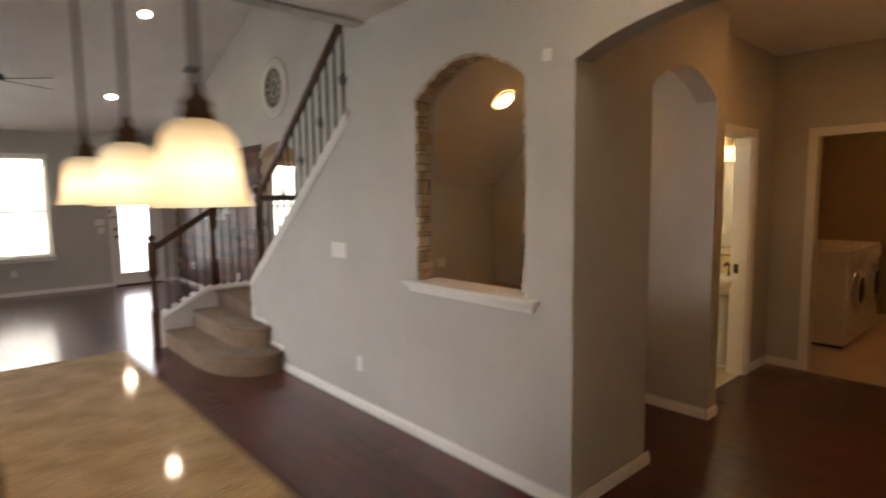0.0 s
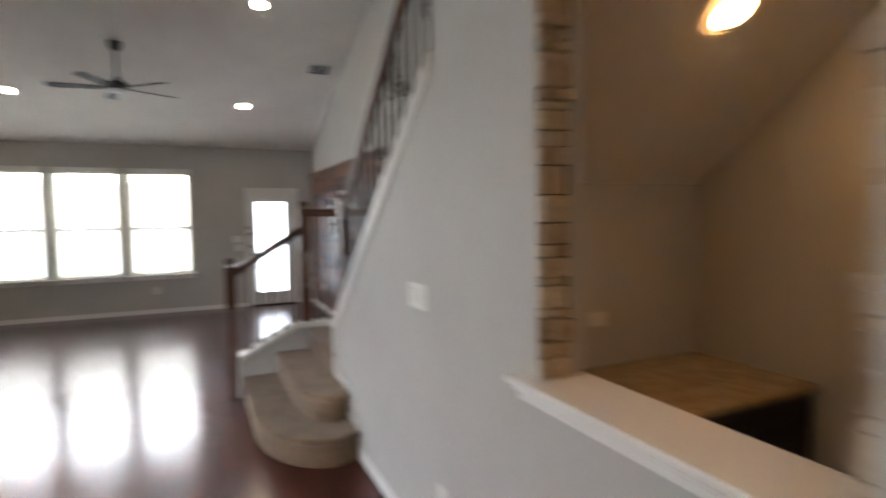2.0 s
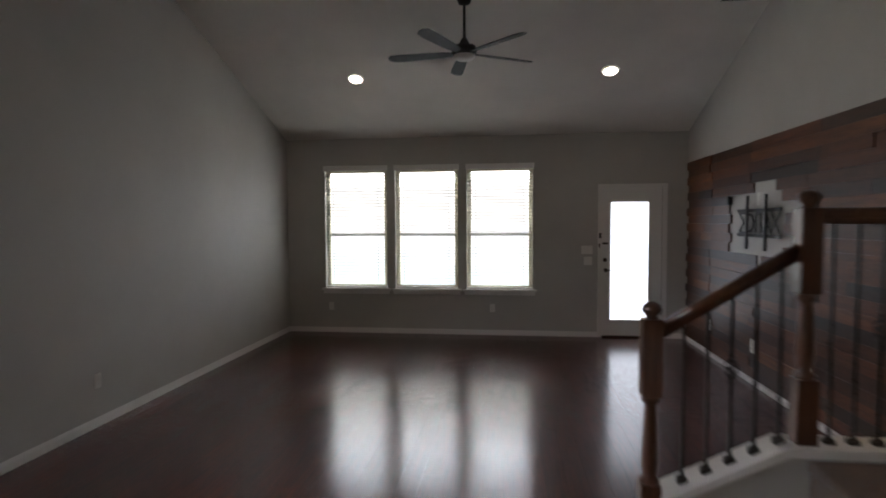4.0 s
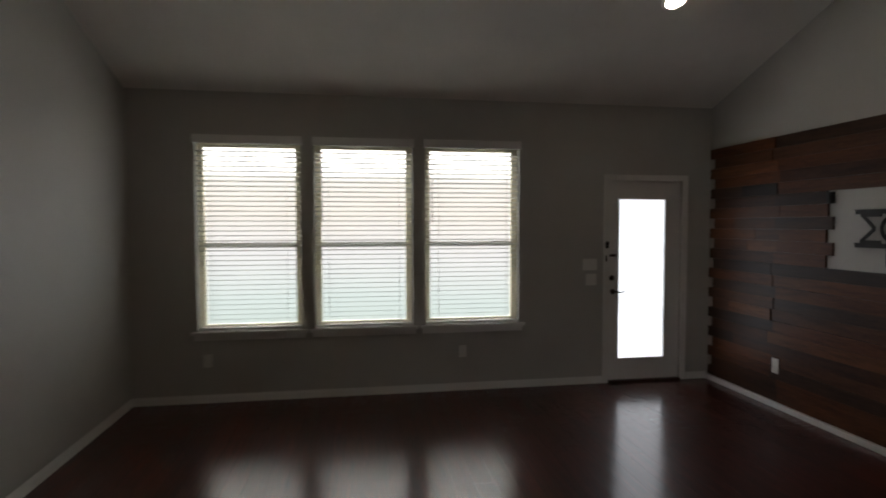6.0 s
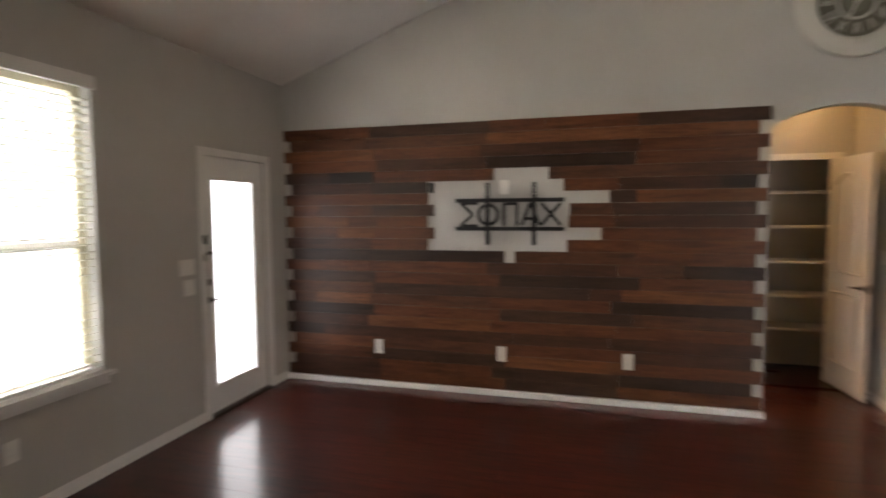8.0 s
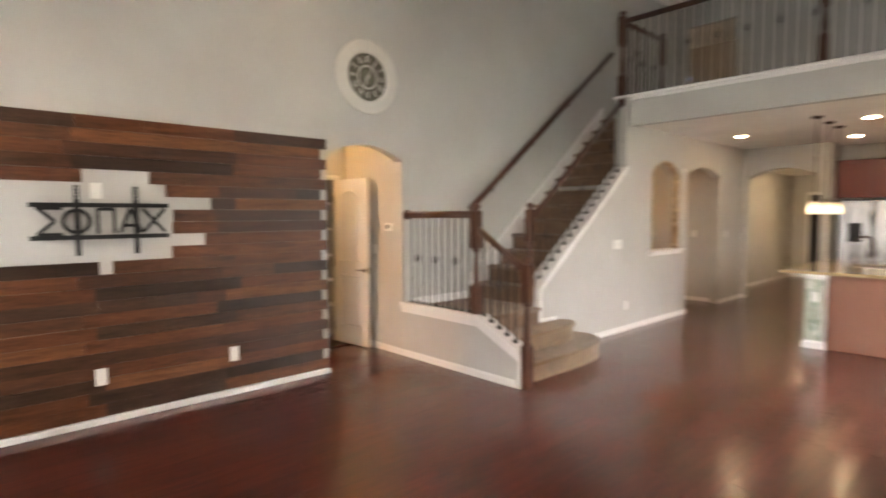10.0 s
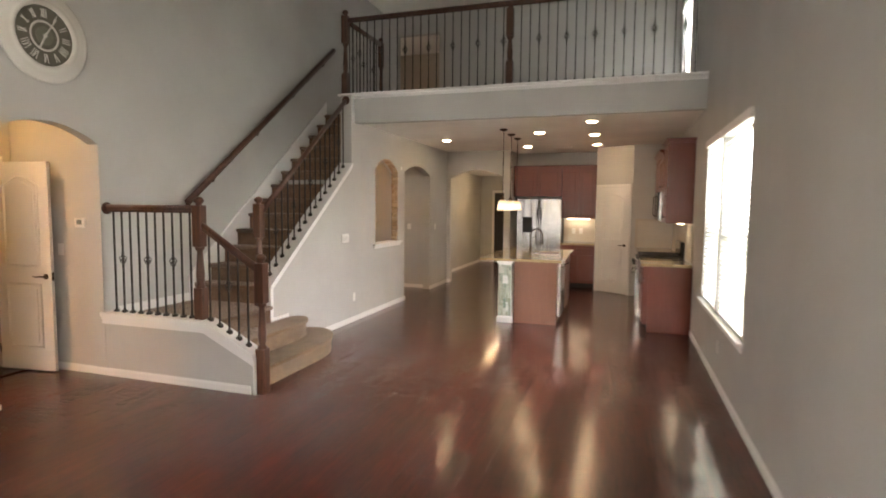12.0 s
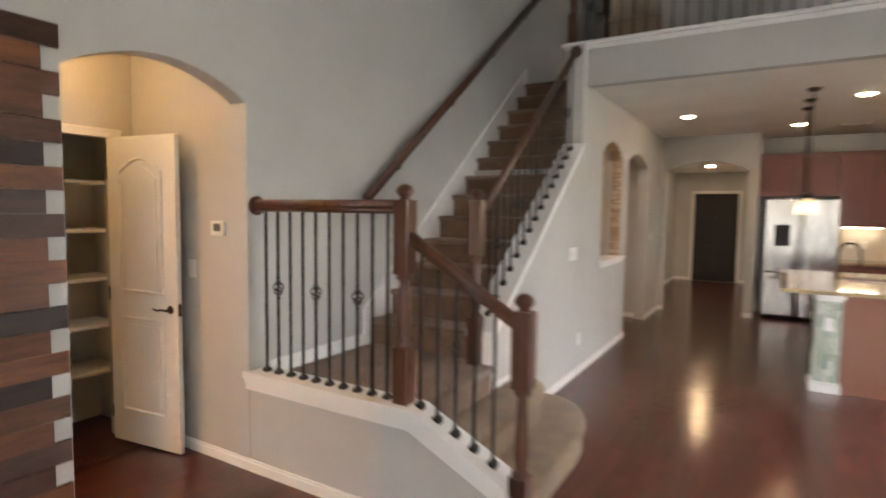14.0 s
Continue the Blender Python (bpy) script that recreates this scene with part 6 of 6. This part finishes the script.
# ---- stone veneer inside the niche ----
rs = random.Random(9)
VD = SW + 0.120
MORTAR = plain("dark_mortar", (0.10, 0.07, 0.05), 0.95)
veneer = thing("niche_stone_veneer", "tan stacked stone lining the niche's sides and arch", "stone veneer", (SW, 2.7, 1.05), kind="structure")
for side, base in ((-1, 3.285), (1, 2.385)):
    y0, y1 = sorted((base, base + side * 0.005))
    world_part("mortar", box(bm_new(), SW + 0.006, y0, 1.067, VD - 0.006, y1, 2.22), MORTAR, veneer)
    z = 1.068
    while z < 2.215:
        h = min(rs.choice((0.028, 0.036, 0.05, 0.064, 0.08)) * rs.uniform(0.9, 1.1), 2.225 - z)
        if h < 0.02:
            break
        x, cuts = SW + 0.004, [SW + 0.004]
        if rs.random() < 0.55:
            cuts.append(SW + rs.uniform(0.045, 0.075))
        cuts.append(VD - 0.004 - rs.uniform(0, 0.02))
        for a, b in zip(cuts, cuts[1:]):
            t = rs.uniform(0.010, 0.036)
            y0, y1 = sorted((base, base + side * t))
            world_part("stone", box(bm_new(), a + 0.002 - (0.008 if a < SW + 0.01 and rs.random() < 0.4 else 0), y0, z + 0.002, b - 0.002, y1, z + h - 0.003, 0.004), STONE, veneer)
        z += h
pts = arc(2.385, 3.285, 2.22, 0.185, 18)
for (a, za), (b, zb) in zip(pts, pts[1:]):
    cuts = [SW + 0.004, SW + rs.uniform(0.04, 0.08), VD - 0.004]
    d = Vector((b - a, zb - za)).normalized()
    for x0, x1 in zip(cuts, cuts[1:]):
        t = rs.uniform(0.012, 0.026)
        n = Vector((d.y, -d.x)) * t
        g = d * 0.002
        world_part("stone", prism(bm_new(), [(a + g.x, za + g.y), (b - g.x, zb - g.y), (b - g.x + n.x, zb - g.y + n.y), (a + g.x + n.x, za + g.y + n.y)], "x", x0 + 0.002, x1 - 0.002), STONE, veneer)

# ---- reclaimed plank wall ----
rs = random.Random(21)
panel = thing("plank_panelling", "reclaimed wood planks in mixed browns covering the wall", "wall panelling", (CW, 10.0, 0.08), kind="structure")
GAPS = {4: (9.66, 10.12), 5: (9.54, 10.71), 6: (9.18, 10.70), 7: (9.49, 10.65), 8: (9.50, 10.71), 9: (9.24, 10.65), 10: (9.51, 10.71), 11: (9.94, 10.03)}
shapes = {}
for k in range(23):
    z1 = 2.355 - 0.1 * k
    z0 = max(z1 - 0.1, 0.052)
    left = 12.115 if k % 2 == 0 else 12.05
    right = 8.045 if k % 2 == 0 else 8.115
    spans = [(right, left)]
    if k in GAPS:
        g = GAPS[k]
        spans = [(right, g[0]), (g[1], left)]
    joints = [9.05 + rs.uniform(-0.12, 0.12), 10.1 + rs.uniform(-0.15, 0.15), 11.2 + rs.uniform(-0.04, 0.10)]
    if rs.random() < 0.6:
        joints.append(rs.choice((8.5, 9.5, 10.6, 11.65)) + rs.uniform(-0.2, 0.2))
    for a, b in spans:
        cuts = [a] + sorted(j for j in joints if a + 0.12 < j < b - 0.12) + [b]
        for p, q in zip(cuts, cuts[1:]):
            t = 0.014 + rs.choice((0.0, 0.002, 0.004, 0.007, 0.010))
            L = round(q - p - 0.001, 3)
            key = (L, round(t, 3), round(z1 - z0, 3))
            if key not in shapes:
                shapes[key] = mesh_of("plank", box(bm_new(), -key[1], 0, 0, 0, L, key[2] - 0.0012), PLANK)
            ob = piece("plank", shapes[key], panel)
            ob.matrix_local = panel.matrix_world.inverted() @ pose(CW, p, z0 + 0.0007, 0, rs.uniform(-0.3, 0.3), 0)

# ---- floor planks ----
rs = random.Random(33)
PW, PL = 0.127, 1.22
floor_ob = bpy.data.objects["floor"]
board = {}
count = 0
cols = int((9.0 - LW) / PW)
verts, faces = [], []
for i in range(-1, cols):
    x0 = LW + i * PW
    y = SOUTH - rs.uniform(0, PL)
    while y < WY:
        y0, y1 = max(y, SOUTH), min(y + PL, WY)
        y += PL
        x1 = min(x0 + PW, 9.0)
        xa = max(x0, LW)
        if y1 - y0 < 0.05 or xa >= x1:
            continue
        if x1 > 6.1 and y0 < 2.7 or (xa > 4.5 and y0 < 7.0 and not y0 < 2.0):
            continue
        cyy, cxx = (y0 + y1) / 2, (xa + x1) / 2
        g = 0.0005
        if 4.6 < cyy < 11.9 and -1.5 < cxx < 3.4 and y1 - y0 > PL - 0.01 and x1 - xa > PW - 0.01 and count < 300:
            if "me" not in board:
                b = bm_new()
                box(b, g, g, -0.010, PW - g, PL - g, 0.0)
                board["me"] = mesh_of("plank", b, FLOORM)
            piece("plank", board["me"], floor_ob, pose(xa, y0, 0))
            count += 1
            continue
        n = len(verts)
        for zz, e in ((-0.010, 0.0), (-0.001, 0.0), (0.0, 0.0)):
            verts += [(xa + g + e, y0 + g + e, zz), (x1 - g - e, y0 + g + e, zz), (x1 - g - e, y1 - g - e, zz), (xa + g + e, y1 - g - e, zz)]
        for r in (0, 4):
            for s in range(4):
                a, b = n + r + s, n + r + (s + 1) % 4
                faces.append((a, b, b + 4, a + 4))
        faces.append((n + 8, n + 9, n + 10, n + 11))
me = bpy.data.meshes.new("plank_field")
me.from_pydata(verts, [], faces)
me.materials.append(FLOORJ)
rest = new("plank_field", me)
rest.parent = floor_ob
tagged(rest, "dark cherry laminate planks", kind="stuff")
